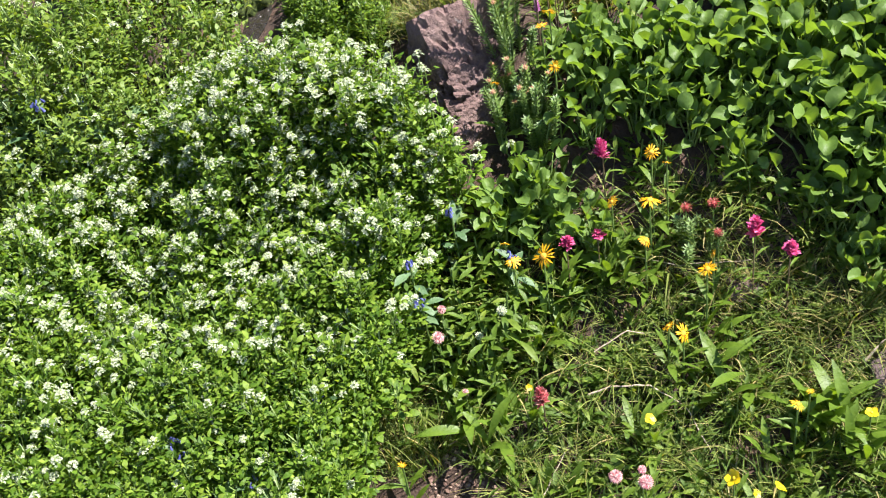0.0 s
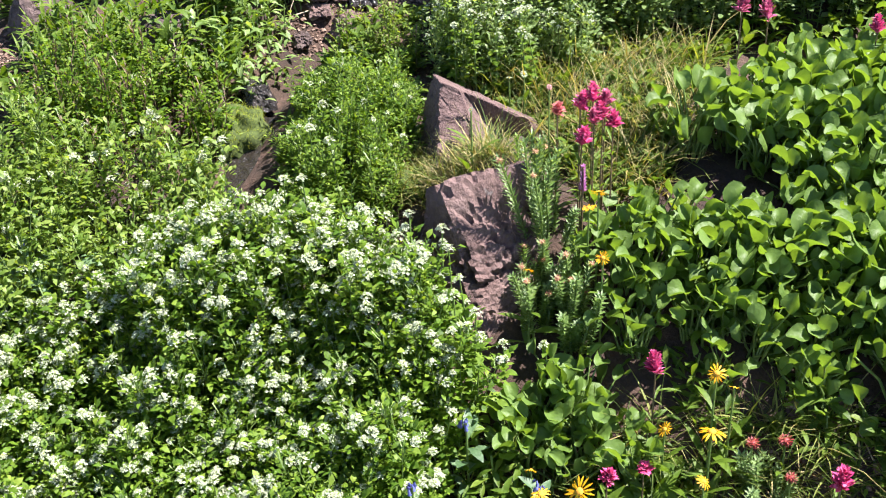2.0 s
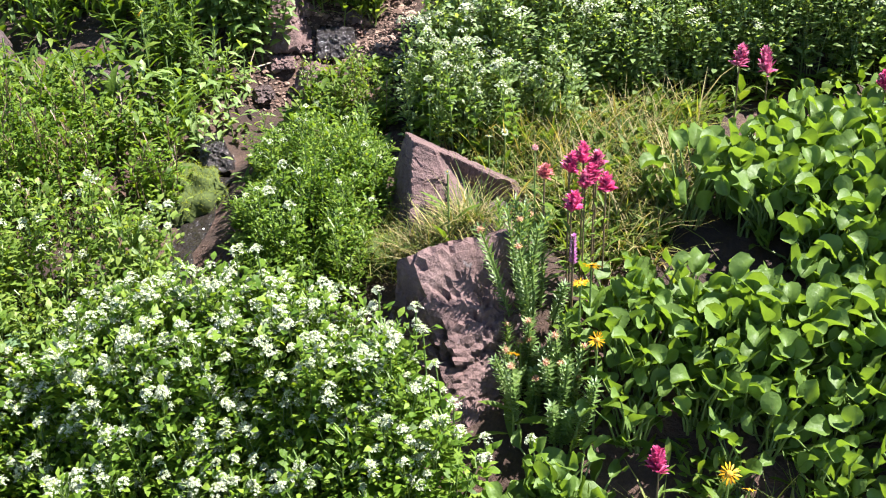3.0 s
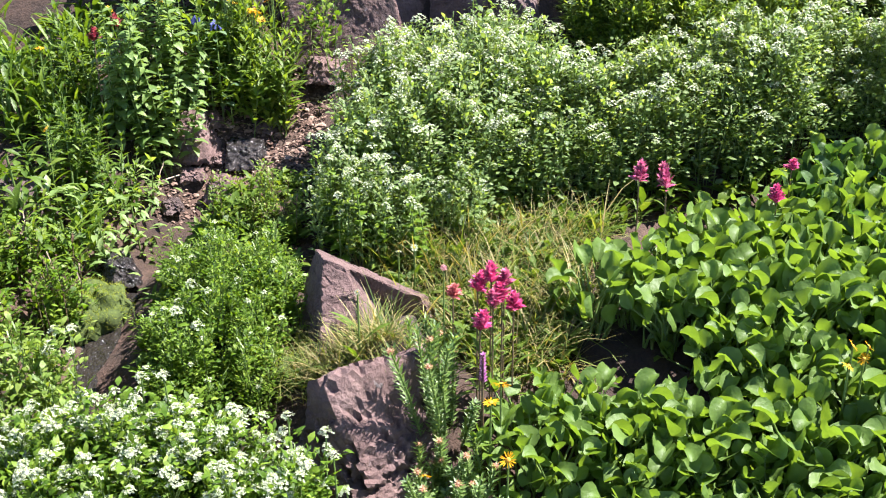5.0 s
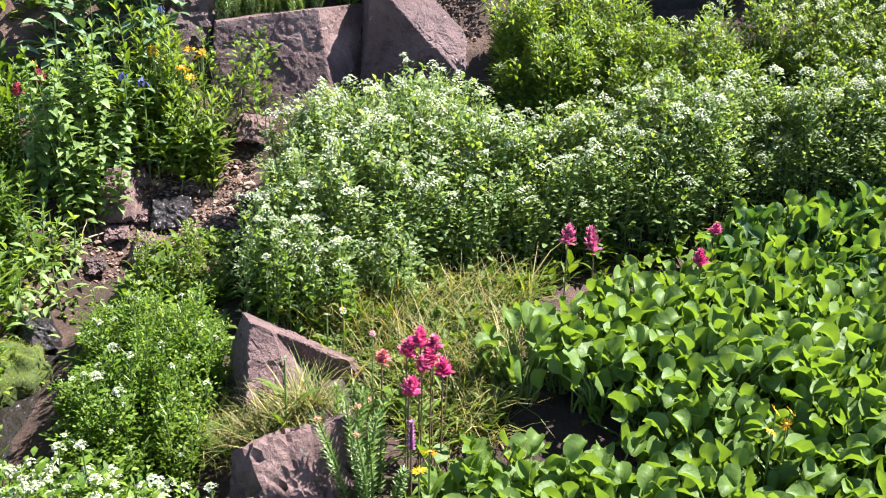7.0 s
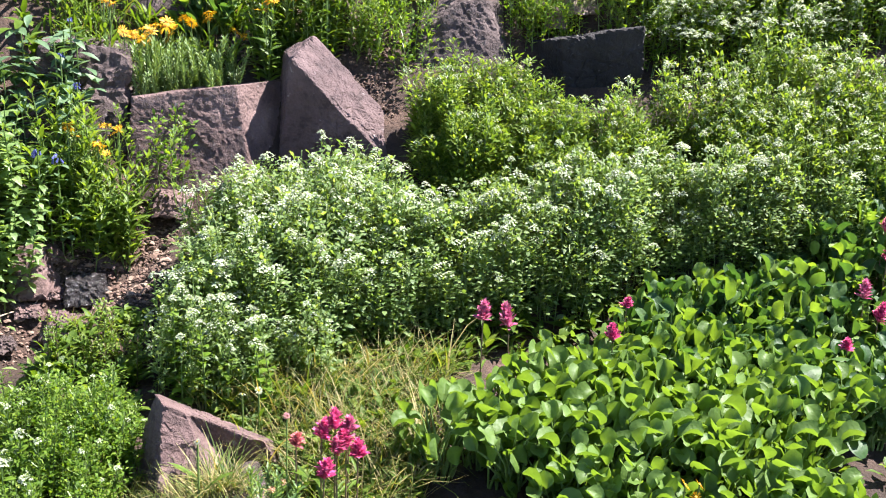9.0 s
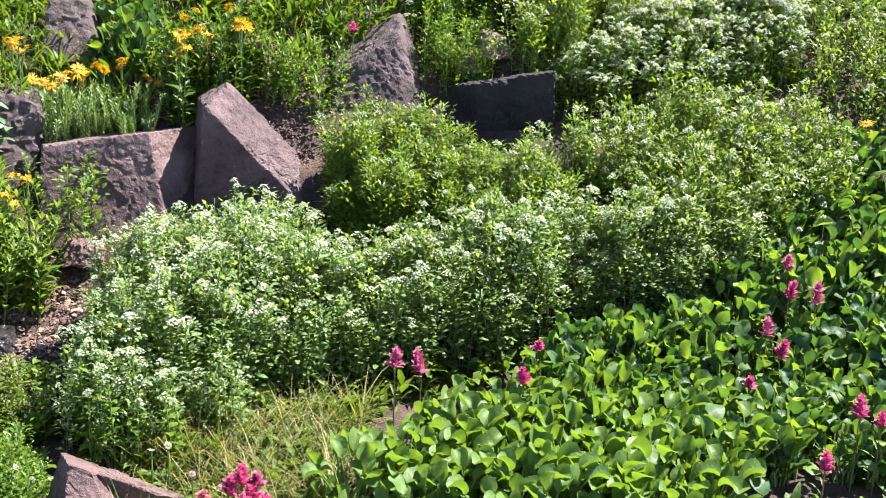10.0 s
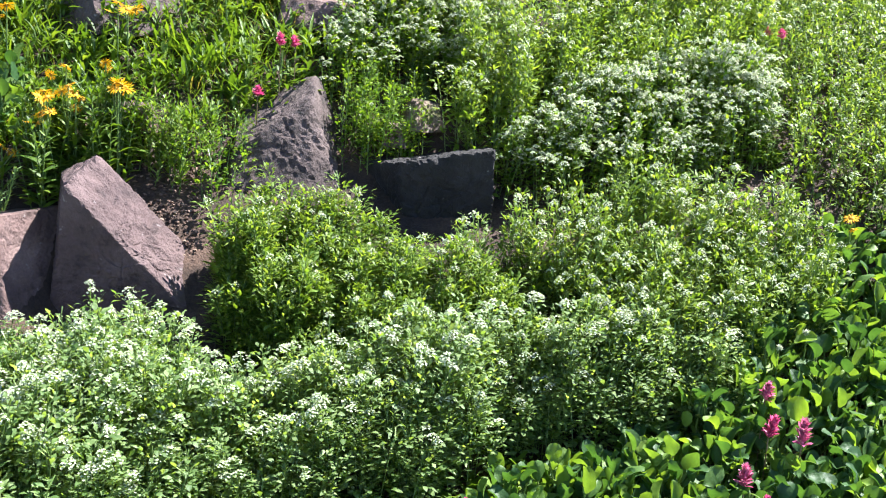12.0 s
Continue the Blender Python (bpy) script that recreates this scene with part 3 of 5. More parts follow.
WHITE = [cress_variant(rng, rng.uniform(0.24, 0.30), 50, rng.choice((5, 6, 7)), 0.0150, rng.uniform(0.6, 0.78), True) for _ in range(6)]
BANK_FRONT = ((-1.48, 0.98), (-1.15, 1.14), (-1.07, 1.18), (-0.93, 1.27), (-0.81, 1.42), (-0.65, 1.40), (-0.55, 1.44), (-0.39, 1.42), (-0.27, 1.35), (-0.18, 1.28), (-0.14, 1.22), (-0.14, 1.18), (-0.21, 1.13), (-0.26, 1.04), (-0.25, 0.93), (-0.30, 0.80), (-0.33, 0.68), (-0.30, 0.46), (-1.21, 0.41))
BANK_LEFT = ((-1.66, 1.52), (-1.28, 1.51), (-1.15, 1.54), (-0.89, 1.58), (-0.75, 1.66), (-0.64, 1.49), (-0.68, 1.44), (-0.91, 1.29), (-1.04, 1.15), (-1.16, 1.12), (-1.48, 1.06))
STRIP_TOP = ((-0.54, 2.04), (-0.46, 2.16), (-0.36, 2.16), (-0.33, 2.09), (-0.34, 2.03), (-0.57, 2.13))
LEFT_LOW = ((-1.19, 1.86), (-0.87, 1.92), (-0.79, 1.91), (-0.76, 1.84), (-0.79, 1.74), (-1.07, 1.54))
ROCK_GAP = ((0.06, 3.12), (0.24, 3.20), (0.36, 3.08), (0.31, 2.97), (0.21, 3.03))
ROCK_FOOT = ((-0.48, 2.78), (-0.47, 2.75), (-0.37, 2.79), (-0.32, 2.61), (-0.38, 2.75))
STRIP = ((-0.64, 2.00), (-0.52, 1.97), (-0.32, 1.93), (-0.32, 1.86), (-0.33, 1.73), (-0.34, 1.56), (-0.57, 1.56), (-0.62, 1.79), (-0.57, 1.75))
MIDDLE = ((-0.29, 2.09), (-0.31, 2.18), (-0.29, 2.16), (-0.27, 2.41), (-0.20, 2.55), (0.02, 2.62), (0.16, 2.60), (0.30, 2.48), (0.58, 2.57), (0.88, 2.62), (1.45, 2.62), (1.44, 2.48), (0.86, 2.45), (0.82, 2.37), (0.35, 2.27), (0.02, 2.14), (-0.18, 2.07))
MIDDLE_FRONT = ((-0.32, 2.10), (-0.32, 1.97), (-0.23, 1.94), (-0.09, 1.98), (0.05, 2.05), (0.06, 2.11), (-0.12, 2.07))
MOUND = ((0.28, 2.86), (0.41, 2.92), (0.58, 2.91), (0.68, 2.83), (0.80, 2.78), (0.92, 2.77), (0.99, 2.71), (0.92, 2.62), (0.60, 2.58), (0.34, 2.62), (0.26, 2.75))
FAR_RIGHT = ((0.91, 2.82), (1.37, 2.95), (1.78, 2.89), (1.86, 2.73), (1.54, 2.60), (1.16, 2.53), (1.07, 2.72), (0.86, 2.78), (0.90, 2.86))
WHITE_MOUND = ((0.95, 3.06), (1.12, 3.18), (1.42, 3.33), (1.70, 3.40), (1.98, 3.43), (1.92, 3.20), (1.68, 3.11), (1.42, 3.05), (1.18, 3.03))
FAR_TOP = ((0.86, 3.10), (0.95, 3.38), (1.15, 3.52), (1.71, 3.88), (2.40, 4.00), (1.99, 3.42), (1.74, 3.37), (1.29, 3.28), (1.05, 3.13))
FAR_BUSH = ((0.55, 3.26), (0.62, 3.51), (0.77, 3.73), (1.14, 3.83), (1.15, 3.55), (0.95, 3.27), (0.91, 3.39), (0.63, 3.32))
FAR_EDGE = ((1.90, 3.09), (2.41, 4.32), (5.25, 5.38), (2.86, 2.93), (2.13, 2.91))

planted("bittercress_patch", BANK_FRONT, 0.021, LOW, lambda x, y: min(max(0.10 + (y - 0.80) * 1.8 - (x + 0.5) * 0.25, 0.10), 0.9),
        "dense bed of white-flowered bittercress with small green leaves", "wildflowers", 21, rough=0.18, taper=0.035)
planted("bittercress_patch", BANK_LEFT, 0.032, LOW, 0.14, "leafy green bittercress bank beyond the rill with few flowers", "wildflowers", 22, materials=[CRESS_PALE, STEM])
planted("bittercress_patch", STRIP, 0.025, SMALL, 0.24, "low bright green bittercress beside the rill", "wildflowers", 23, (0.55, 0.9), [CRESS, STEM], taper=0.06)
planted("bittercress_patch", STRIP_TOP, 0.03, SMALL, 0.1, "low reddish green herbs above the rill", "wildflowers", 32, (0.5, 0.8), [CRESS_PALE, STEM_RED])
planted("bittercress_patch", LEFT_LOW, 0.034, SMALL, 0.05, "low bushy green herbs on the bank of the rill", "wildflowers", 33, materials=[CRESS, STEM_RED])
planted("bittercress_patch", ROCK_GAP, 0.045, SMALL, 0.0, "small green herbs on the soil between rocks", "wildflowers", 35)
ROCK_HERBS = ((0.59, 3.15), (0.63, 3.27), (0.79, 3.30), (0.84, 3.18), (0.74, 3.12))
planted("bittercress_patch", ROCK_HERBS, 0.03, SMALL, 0.05, "leafy green herbs between two dark rocks", "wildflowers", 36)
planted("bittercress_patch", ROCK_FOOT, 0.034, LOW, 0.05, "thin green herbs at the foot of a boulder", "wildflowers", 34)
planted("bittercress_patch", MIDDLE, 0.0225, TALL, lambda x, y: min(max(0.48 - (x - 0.1) * 0.1, 0.36), 0.58),
        "tall stand of white-flowered bittercress across the slope", "wildflowers", 24, materials=[CRESS_GREY, STEM], taper=0.12)
planted("bittercress_patch", MIDDLE_FRONT, 0.03, TALL, 0.8, "white-flowered bittercress leaning over the stream bed", "wildflowers", 25, (0.5, 0.8), materials=[CRESS_GREY, STEM])
planted("bittercress_patch", MOUND, 0.0235, BUSHY, 0.34, "rounded bright green mound of bittercress below dark rocks", "wildflowers", 26, (0.78, 1.02), materials=[CRESS_PALE, STEM], taper=0.06)
planted("bittercress_patch", FAR_RIGHT, 0.026, FAR, 0.65, "yellowish green bittercress with white heads up the slope", "wildflowers", 27, materials=[CRESS_PALE, STEM])
planted("bittercress_patch", WHITE_MOUND, 0.025, WHITE, 1.0, "mound of bittercress thick with white flower heads", "wildflowers", 28, taper=0.12)
planted("bittercress_patch", FAR_TOP, 0.034, FAR, 0.45, "green bittercress bank high on the slope", "wildflowers", 29, materials=[CRESS_PALE, STEM])
planted("bittercress_patch", FAR_BUSH, 0.026, WHITE, 0.85, "rounded white-flowered bittercress clump beside a rock", "wildflowers", 30, taper=0.1)
planted("bittercress_patch", FAR_EDGE, 0.046, EDGE, 0.5, "sparse leafy bittercress on the upper meadow", "wildflowers", 31, materials=[CRESS_PALE, STEM])


# bittercress plants that stand clear of the mass, each by itself
rng = random.Random(17)
CRESS_LEAVES = []
for _ in range(5):
    k = rng.uniform(0.022, 0.034)
    CRESS_LEAVES.append(Geo().add(*blade(k, k * rng.uniform(0.6, 0.85), 4, 0.36, rng.uniform(0.3, 0.9), rng.uniform(0.1, 0.35), 1.0, 0.3)).mesh("leaf", [CRESS]))
CRESS_HEADS = []
for _ in range(4):
    _, h = cress_variant(rng, 0.0001, 0, 1, 0.02, 1.0)
    CRESS_HEADS.append(h.mesh("flower_head", [PETAL_WHITE, BUD]))


def single_cress(x, y, height, r, label):
    plant = thing("bittercress", x, y, ground_at(x, y) - 0.004, label, "flower", "bittercress plants", r.uniform(0, 360))
    lean = r.uniform(-0.02, 0.02)
    part("stem", Geo().add(*tube([(0, 0, 0), (lean * 0.3, 0, height * 0.5), (lean, 0, height)], 0.0022, 0.0014, 4)), STEM, plant)
    for i in range(13):
        q = 0.15 + 0.8 * i / 13
        part("leaf", r.choice(CRESS_LEAVES), None, plant, "", pose(lean * q * q, 0, height * q, 0, -r.uniform(-10, 40), i * 137.5 + r.uniform(-20, 20)) @ Matrix.Scale(1.25 - 0.6 * q, 4))
    part("flower_head", r.choice(CRESS_HEADS), None, plant, "rounded head of small white flowers", pose(lean, 0, height, r.uniform(-12, 12), r.uniform(-12, 12), 0))


for x, y, h in (
    (-0.268, 1.334, 0.30), (-0.215, 1.322, 0.28), (-0.190, 1.292, 0.27), (-0.158, 1.271, 0.26), (-0.153, 1.239, 0.25),
    (-0.177, 1.253, 0.26), (-0.149, 1.230, 0.22), (-0.428, 1.280, 0.28), (-0.388, 1.218, 0.28), (-0.356, 1.352, 0.29),
    (-0.511, 1.399, 0.29), (-0.462, 1.415, 0.29), (-0.554, 0.985, 0.27), (-0.517, 0.984, 0.27), (-0.018, 1.277, 0.14),
    (-0.099, 1.264, 0.14), (-0.176, 1.223, 0.20), (-0.977, 0.847, 0.28), (-1.024, 0.780, 0.28), (-0.948, 0.633, 0.27),
    (-0.890, 0.591, 0.27), (-0.704, 0.788, 0.26),
):
    single_cress(x, y, h, rng, "single white-flowered bittercress on the edge of the bed")
for x, y, h in (
    (-0.243, 2.004, 0.20), (-0.211, 1.966, 0.20), (-0.257, 1.959, 0.18), (-0.165, 1.945, 0.16), (-0.096, 1.944, 0.18),
    (-0.108, 1.969, 0.20), (-0.280, 2.031, 0.22), (-0.204, 2.032, 0.22), (-0.320, 2.120, 0.22), (-0.075, 1.969, 0.14),
    (0.265, 2.394, 0.30), (0.194, 2.423, 0.30), (-0.039, 2.342, 0.28), (0.022, 2.579, 0.28), (-0.277, 2.384, 0.26),
    (0.768, 2.657, 0.30), (0.838, 2.540, 0.30), (0.629, 2.575, 0.28), (0.958, 2.568, 0.28), (0.505, 2.549, 0.26),
    (0.578, 2.533, 0.26), (-0.519, 1.740, 0.16), (-0.466, 1.632, 0.16), (-0.520, 1.652, 0.16),
):
    single_cress(x, y, h, rng, "single white-flowered bittercress at the foot of the tall stand")


# marsh marigold: broad cupped leaves on long stalks
def spoon(rng, g, length, width, height, out, rise, place):
    """One stalked leaf, broad and rounded at its end, cupped and wavy; added to g under the pose place."""
    v, t = tube([(0, 0, 0), (out * 0.35, 0, height * 0.6), (out, 0, height)], 0.0028, 0.0018, 4)
    g.add(turned(v, place), t, 1)
    rows, cols, v = 7, 5, []
    cup, wave, ripple, arch = rng.uniform(-0.1, 1.15), rng.uniform(0, 6), rng.uniform(0.08, 0.3), rng.uniform(-0.5, 1.7)
    peak, x, z, a = rng.uniform(0.42, 0.62), 0.0, 0.0, 0.0
    for i in range(rows):
        q = i / (rows - 1)
        w = width * (0.16 + 0.84 * math.sin(q / peak * math.pi / 2) ** 0.8 if q < peak else math.sqrt(max(1 - ((q - peak) / (1.02 - peak)) ** 2.3, 0.02)))
        for j in range(cols):
            e = 2 * j / (cols - 1) - 1
            edge = ripple * width * e * e * math.sin(q * 8 + wave + 2 * e)
            lift = cup * w * e * e + edge
            v.append((x - math.sin(a) * lift, e * w, z + math.cos(a) * lift))
        a -= arch / (rows - 1)
        x, z = x + math.cos(a) * length / (rows - 1), z + math.sin(a) * length / (rows - 1)
    v = turned(v, pose(out, 0, height, rng.uniform(-60, 60), -rise, rng.uniform(-80, 80)))
    g.add(turned(v, place), strips(rows, cols), 0)
    return g


def any_spoon(rng, g, place):
    k = rng.triangular(0.75, 1.3, 0.95)
    return spoon(rng, g, 0.044 * k, 0.0164 * k * rng.uniform(0.8, 1.2), rng.uniform(0.03, 0.145), rng.uniform(0.01, 0.06), rng.triangular(10, 118, 66), place)


rng = random.Random(5)
BROAD_LEAVES = [any_spoon(rng, Geo(), pose(0, 0, 0)).mesh("leaf", [MARIGOLD, STEM]) for _ in range(18)]


def rosette(rng, n):
    g = Geo()
    for i in range(n):
        any_spoon(rng, g, pose(rng.uniform(-0.025, 0.025), rng.uniform(-0.025, 0.025), 0, rng.uniform(-12, 12), rng.uniform(-12, 12), 360 * i / n + rng.uniform(-25, 25)))
    return g.mesh("foliage", [MARIGOLD, STEM])


ROSETTES = [rosette(rng, rng.randint(24, 30)) for _ in range(9)]


def marigolds(polygon, gap, seed, label, size=(0.85, 1.15), leaves=(23, 29), single=lambda x, y: True, empty=()):
    """Plants whose leaves can be told apart get every leaf as a part; those farther up are one mesh each."""
    r = random.Random(seed)
    for x, y in scatter(polygon, gap, r, 0.45):
        if empty and inside(x, y, empty):
            continue
        z = ground_at(x, y) - 0.004
        if not single(x, y):
            ob = thing("marsh_marigold", x, y, z, label, "plant", "marsh marigolds", r.uniform(0, 360), r.uniform(*size))
            tagged(part("foliage", r.choice(ROSETTES), None, ob), kind="stuff")
            continue
        plant = thing("marsh_marigold", x, y, z, label, "plant", "marsh marigolds", r.uniform(0, 360), r.uniform(*size))
        n = r.randint(*leaves)
        for i in range(n):
            part("leaf", r.choice(BROAD_LEAVES), None, plant, "", pose(r.uniform(-0.025, 0.025), r.uniform(-0.025, 0.025), 0, r.uniform(-12, 12), r.uniform(-12, 12), 360 * i / n + r.uniform(-25, 25)))


MARIGOLD_BED = ((0.23, 1.82), (0.34, 1.96), (0.58, 2.13), (0.76, 2.24), (0.85, 2.33), (1.07, 2.38), (1.29, 2.32), (0.84, 1.29), (0.32, 1.31), (0.24, 1.49), (0.41, 1.59), (0.29, 1.68), (0.25, 1.71))
MARIGOLD_GAP = ((0.20, 1.75), (0.36, 1.75), (0.41, 1.69), (0.33, 1.62), (0.20, 1.63))
MARIGOLD_LOW = ((0.10, 1.54), (0.29, 1.57), (0.41, 1.56), (0.37, 1.36), (0.19, 1.31), (0.09, 1.38))
MARIGOLD_EDGE = ((0.55, 1.43), (0.85, 1.46), (0.81, 1.18), (0.66, 1.18), (0.54, 1.28))
MARIGOLD_FRONT = ((-0.10, 1.26), (-0.02, 1.29), (0.09, 1.28), (0.14, 1.25), (0.15, 1.19), (0.10, 1.15), (-0.01, 1.14), (-0.10, 1.18))
MARIGOLD_FAR = ((0.82, 2.29), (1.24, 2.52), (1.46, 2.73), (1.78, 2.82), (2.04, 2.97), (2.68, 2.99), (1.77, 1.79), (0.73, 1.90))
MARIGOLD_SIDE = ((0.50, 1.29), (0.66, 1.32), (0.86, 1.30), (0.86, 1.09), (0.64, 1.06), (0.58, 1.14))
MARIGOLD_BANK = ((0.16, 1.33), (0.32, 1.31), (0.48, 1.29), (0.49, 1.26), (0.37, 1.26), (0.20, 1.29))
MARIGOLD_CLUMP = ((-0.40, 3.41), (-0.19, 3.30), (-0.17, 3.15), (-0.36, 3.23))
marigolds(MARIGOLD_CLUMP, 0.07, 48, "broad-leaved marsh marigold clump beside yellow flowers", (0.9, 1.1), single=lambda x, y: False)
marigolds(MARIGOLD_BANK, 0.06, 47, "marsh marigold leaves hanging over the soil bank", (0.65, 0.9), (14, 18))
marigolds(MARIGOLD_SIDE, 0.062, 46, "small marsh marigold with yellowing leaves in the grass", (0.75, 1.0), (12, 16))
marigolds(MARIGOLD_BED, 0.074, 41, "broad-leaved marsh marigold with cupped bright green leaves", empty=MARIGOLD_GAP, single=lambda x, y: y < 2.12 and x < 1.1)
marigolds(MARIGOLD_LOW, 0.068, 42, "upright marsh marigold leaves beside the boulder", (0.8, 1.0))
marigolds(MARIGOLD_EDGE, 0.08, 43, "broad-leaved marsh marigold on the edge of a soil bank", (0.95, 1.2), single=lambda x, y: x < 0.9)
marigolds(MARIGOLD_FRONT, 0.056, 44, "small broad-leaved marsh marigold in front of the boulder", (0.8, 1.0))
marigolds(MARIGOLD_FAR, 0.09, 45, "marsh marigold with round leaves among taller herbs", (0.9, 1.1), single=lambda x, y: False)


# grass
def grass(name, polygon, gap, seed, label, height, width=0.0028, dry=0.25, lean=0.5, materials=None, bare=-0.12, curve=(0.3, 1.5)):
    r = random.Random(seed)
    g = Geo()
    for x, y in scatter(polygon, gap, r):
        tuft = noise.noise(Vector((x * 16, y * 16, seed)))
        if tuft < bare:
            continue
        k = r.uniform(*height) * (0.75 + 0.6 * max(tuft, 0))
        v, t = blade(k, width * r.choice((0.7, 0.9, 1.1, 1.9)), 3, 0.25, r.uniform(*curve), 0.3, 0.7, r.uniform(1.15, 1.57) - lean * r.random() * 0.6)
        g.add(turned(v, pose(x, y, ground_at(x, y) - 0.003, 0, 0, r.uniform(0, 360))), t, 1 if r.random() < dry else 0)
    return tagged(new(name, g.mesh(name, materials or [GRASS, GRASS_DRY])), label, "grass", kind="stuff")


GRASS_MID = ((-0.23, 1.95), (-0.17, 2.02), (0.33, 2.21), (0.26, 1.90), (0.20, 1.68), (0.04, 1.65), (-0.10, 1.82))
GRASS_NEAR = ((-0.28, 1.06), (-0.15, 1.21), (0.07, 1.26), (0.31, 1.27), (0.54, 1.26), (0.65, 1.19), (0.91, 1.17), (0.80, 0.60), (-0.02, 0.58), (-0.06, 0.76), (-0.19, 0.79), (-0.34, 0.88))
GRASS_TUFT = ((-0.35, 1.62), (-0.34, 1.74), (-0.29, 1.77), (-0.20, 1.77), (-0.10, 1.63), (-0.09, 1.57), (-0.17, 1.54), (-0.28, 1.57))
GRASS_BANK = ((0.26, 1.24), (0.31, 1.26), (0.43, 1.26), (0.48, 1.24), (0.46, 1.22), (0.36, 1.23))
GRASS_FINE = ((-0.35, 0.87), (-0.28, 0.92), (-0.21, 0.88), (-0.16, 0.81), (-0.19, 0.75), (-0.30, 0.75), (-0.34, 0.77))
FAR_GRASS = ((-0.71, 2.95), (-0.90, 3.74), (0.66, 4.10), (0.54, 3.44), (0.42, 3.23), (0.22, 3.18), (-0.00, 3.39), (-0.15, 3.10), (-0.37, 3.07))
YELLOW_FOOT = ((-0.15, 3.19), (0.04, 3.21), (0.06, 3.16), (-0.13, 3.14))
FAR_GRASS_RIGHT = ((2.08, 2.90), (2.73, 3.05), (2.43, 2.62), (1.95, 2.65))
grass("grass", GRASS_MID, 0.0075, 51, "fine green and straw-coloured grass between the rocks", (0.08, 0.22), 0.0023, 0.46, 0.6, None, -0.3)
grass("grass", GRASS_NEAR, 0.0064, 52, "short fine green grass with dry blades on the lower bank", (0.05, 0.17), 0.0027, 0.12, 0.6, None, 0.02)
GRASS_SIDE = ((0.34, 1.22), (0.56, 1.20), (0.90, 1.12), (0.88, 0.82), (0.42, 0.88))
grass("grass", GRASS_SIDE, 0.0085, 58, "sunlit yellowish green grass beside the soil bank", (0.06, 0.16), 0.0026, 0.3, 0.6, None, -0.3)
grass("grass", GRASS_BANK, 0.0052, 55, "thick tuft of green grass at the foot of the soil bank", (0.08, 0.17), 0.0022, 0.2, 0.5, None, -0.5)
grass("grass", GRASS_FINE, 0.006, 56, "fine pale green grass tuft beside the bittercress bed", (0.08, 0.18), 0.002, 0.15, 0.6, None, -0.3, (0.1, 0.7))
grass("grass", GRASS_TUFT, 0.0042, 53, "yellowish dry grass tuft behind the boulder", (0.05, 0.13), 0.002, 0.45, 0.8, None, -0.35)
grass("grass", FAR_GRASS_RIGHT, 0.016, 54, "fine green grass on the upper meadow", (0.10, 0.2), 0.003, 0.15)


# leafy herbs with lance-shaped leaves
def lances(rng, n, length, width, materials, rows=5):
    out = []
    for _ in range(n):
        g = Geo()
        k = rng.uniform(0.8, 1.2)
        g.add(*blade(length * k, width * k, rows, rng.uniform(0.45, 0.62), rng.uniform(0.3, 1.0), rng.uniform(0.15, 0.45), 1.3, 0.0))
        out.append(g.mesh("leaf", materials))
    return out


rng = random.Random(7)
LANCES = lances(rng, 6, 0.085, 0.0175, [LANCE])
SERRATE = lances(rng, 5, 0.036, 0.014, [PALE_HERB], 3)
LANCES_SMALL = lances(rng, 5, 0.05, 0.012, [LANCE])
SERRATE_GREEN = lances(rng, 5, 0.034, 0.012, [LANCE_MIX], 3)
BLUE_LANCES = lances(rng, 5, 0.07, 0.026, [BLUE_LEAF])


def stalk(height, lean=0.0, r=0.002):
    return Geo().add(*tube([(0, 0, 0), (lean * 0.3, 0, height * 0.5), (lean, 0, height)], r * 1.2, r, 5))


def bundle(rng, n, height, meshes, steep):
    g = Geo()
    ready = []
    for me in meshes:
        v = np.empty(len(me.vertices) * 3)
        me.vertices.foreach_get("co", v)
        ready.append((v.reshape(-1, 3), np.array([p.vertices[:] for p in me.polygons])))
    for i in range(n):
        v, t = rng.choice(ready)
        g.add(turned(v, pose(rng.gauss(0, 0.03), rng.gauss(0, 0.03), height * rng.random() ** 0.8, rng.uniform(-20, 20), -rng.uniform(*steep), rng.uniform(0, 360))), t)
    return g.mesh("foliage", list(meshes[0].materials))


def bundles(name, polygon, gap, seed, label, leaves, height, meshes, size=(0.8, 1.2), steep=(25, 70)):
    """Leafy herbs too far off to pick their leaves apart: one mesh each."""
    r = random.Random(seed)
    kinds = [bundle(r, r.randint(*leaves), height, meshes, steep) for _ in range(6)]
    stem = stalk(height + 0.02, 0.01).mesh("stem", [STEM])
    for x, y in scatter(polygon, gap, r, 0.5):
        ob = new(name, stem)
        ob.matrix_basis = pose(x, y, ground_at(x, y) - 0.004, 0, 0, r.uniform(0, 360)) @ Matrix.Scale(r.uniform(*size), 4)
        tagged(ob, label, "plant", label)
        tagged(part("foliage", r.choice(kinds), None, ob), kind="stuff")


def clumps(name, polygon, gap, seed, label, leaves, height, meshes, size=(0.8, 1.2), steep=(25, 70)):
    r = random.Random(seed)
    for x, y in scatter(polygon, gap, r, 0.5):
        plant = thing(name, x, y, ground_at(x, y) - 0.004, label, "plant", label, r.uniform(0, 360), r.uniform(*size))
        for i in range(r.randint(*leaves)):
            s = r.random()
            part("leaf", r.choice(meshes), None, plant, "", pose(r.uniform(-0.03, 0.03), r.uniform(-0.03, 0.03), height * s, r.uniform(-20, 20), -r.uniform(*steep), r.uniform(0, 360)))


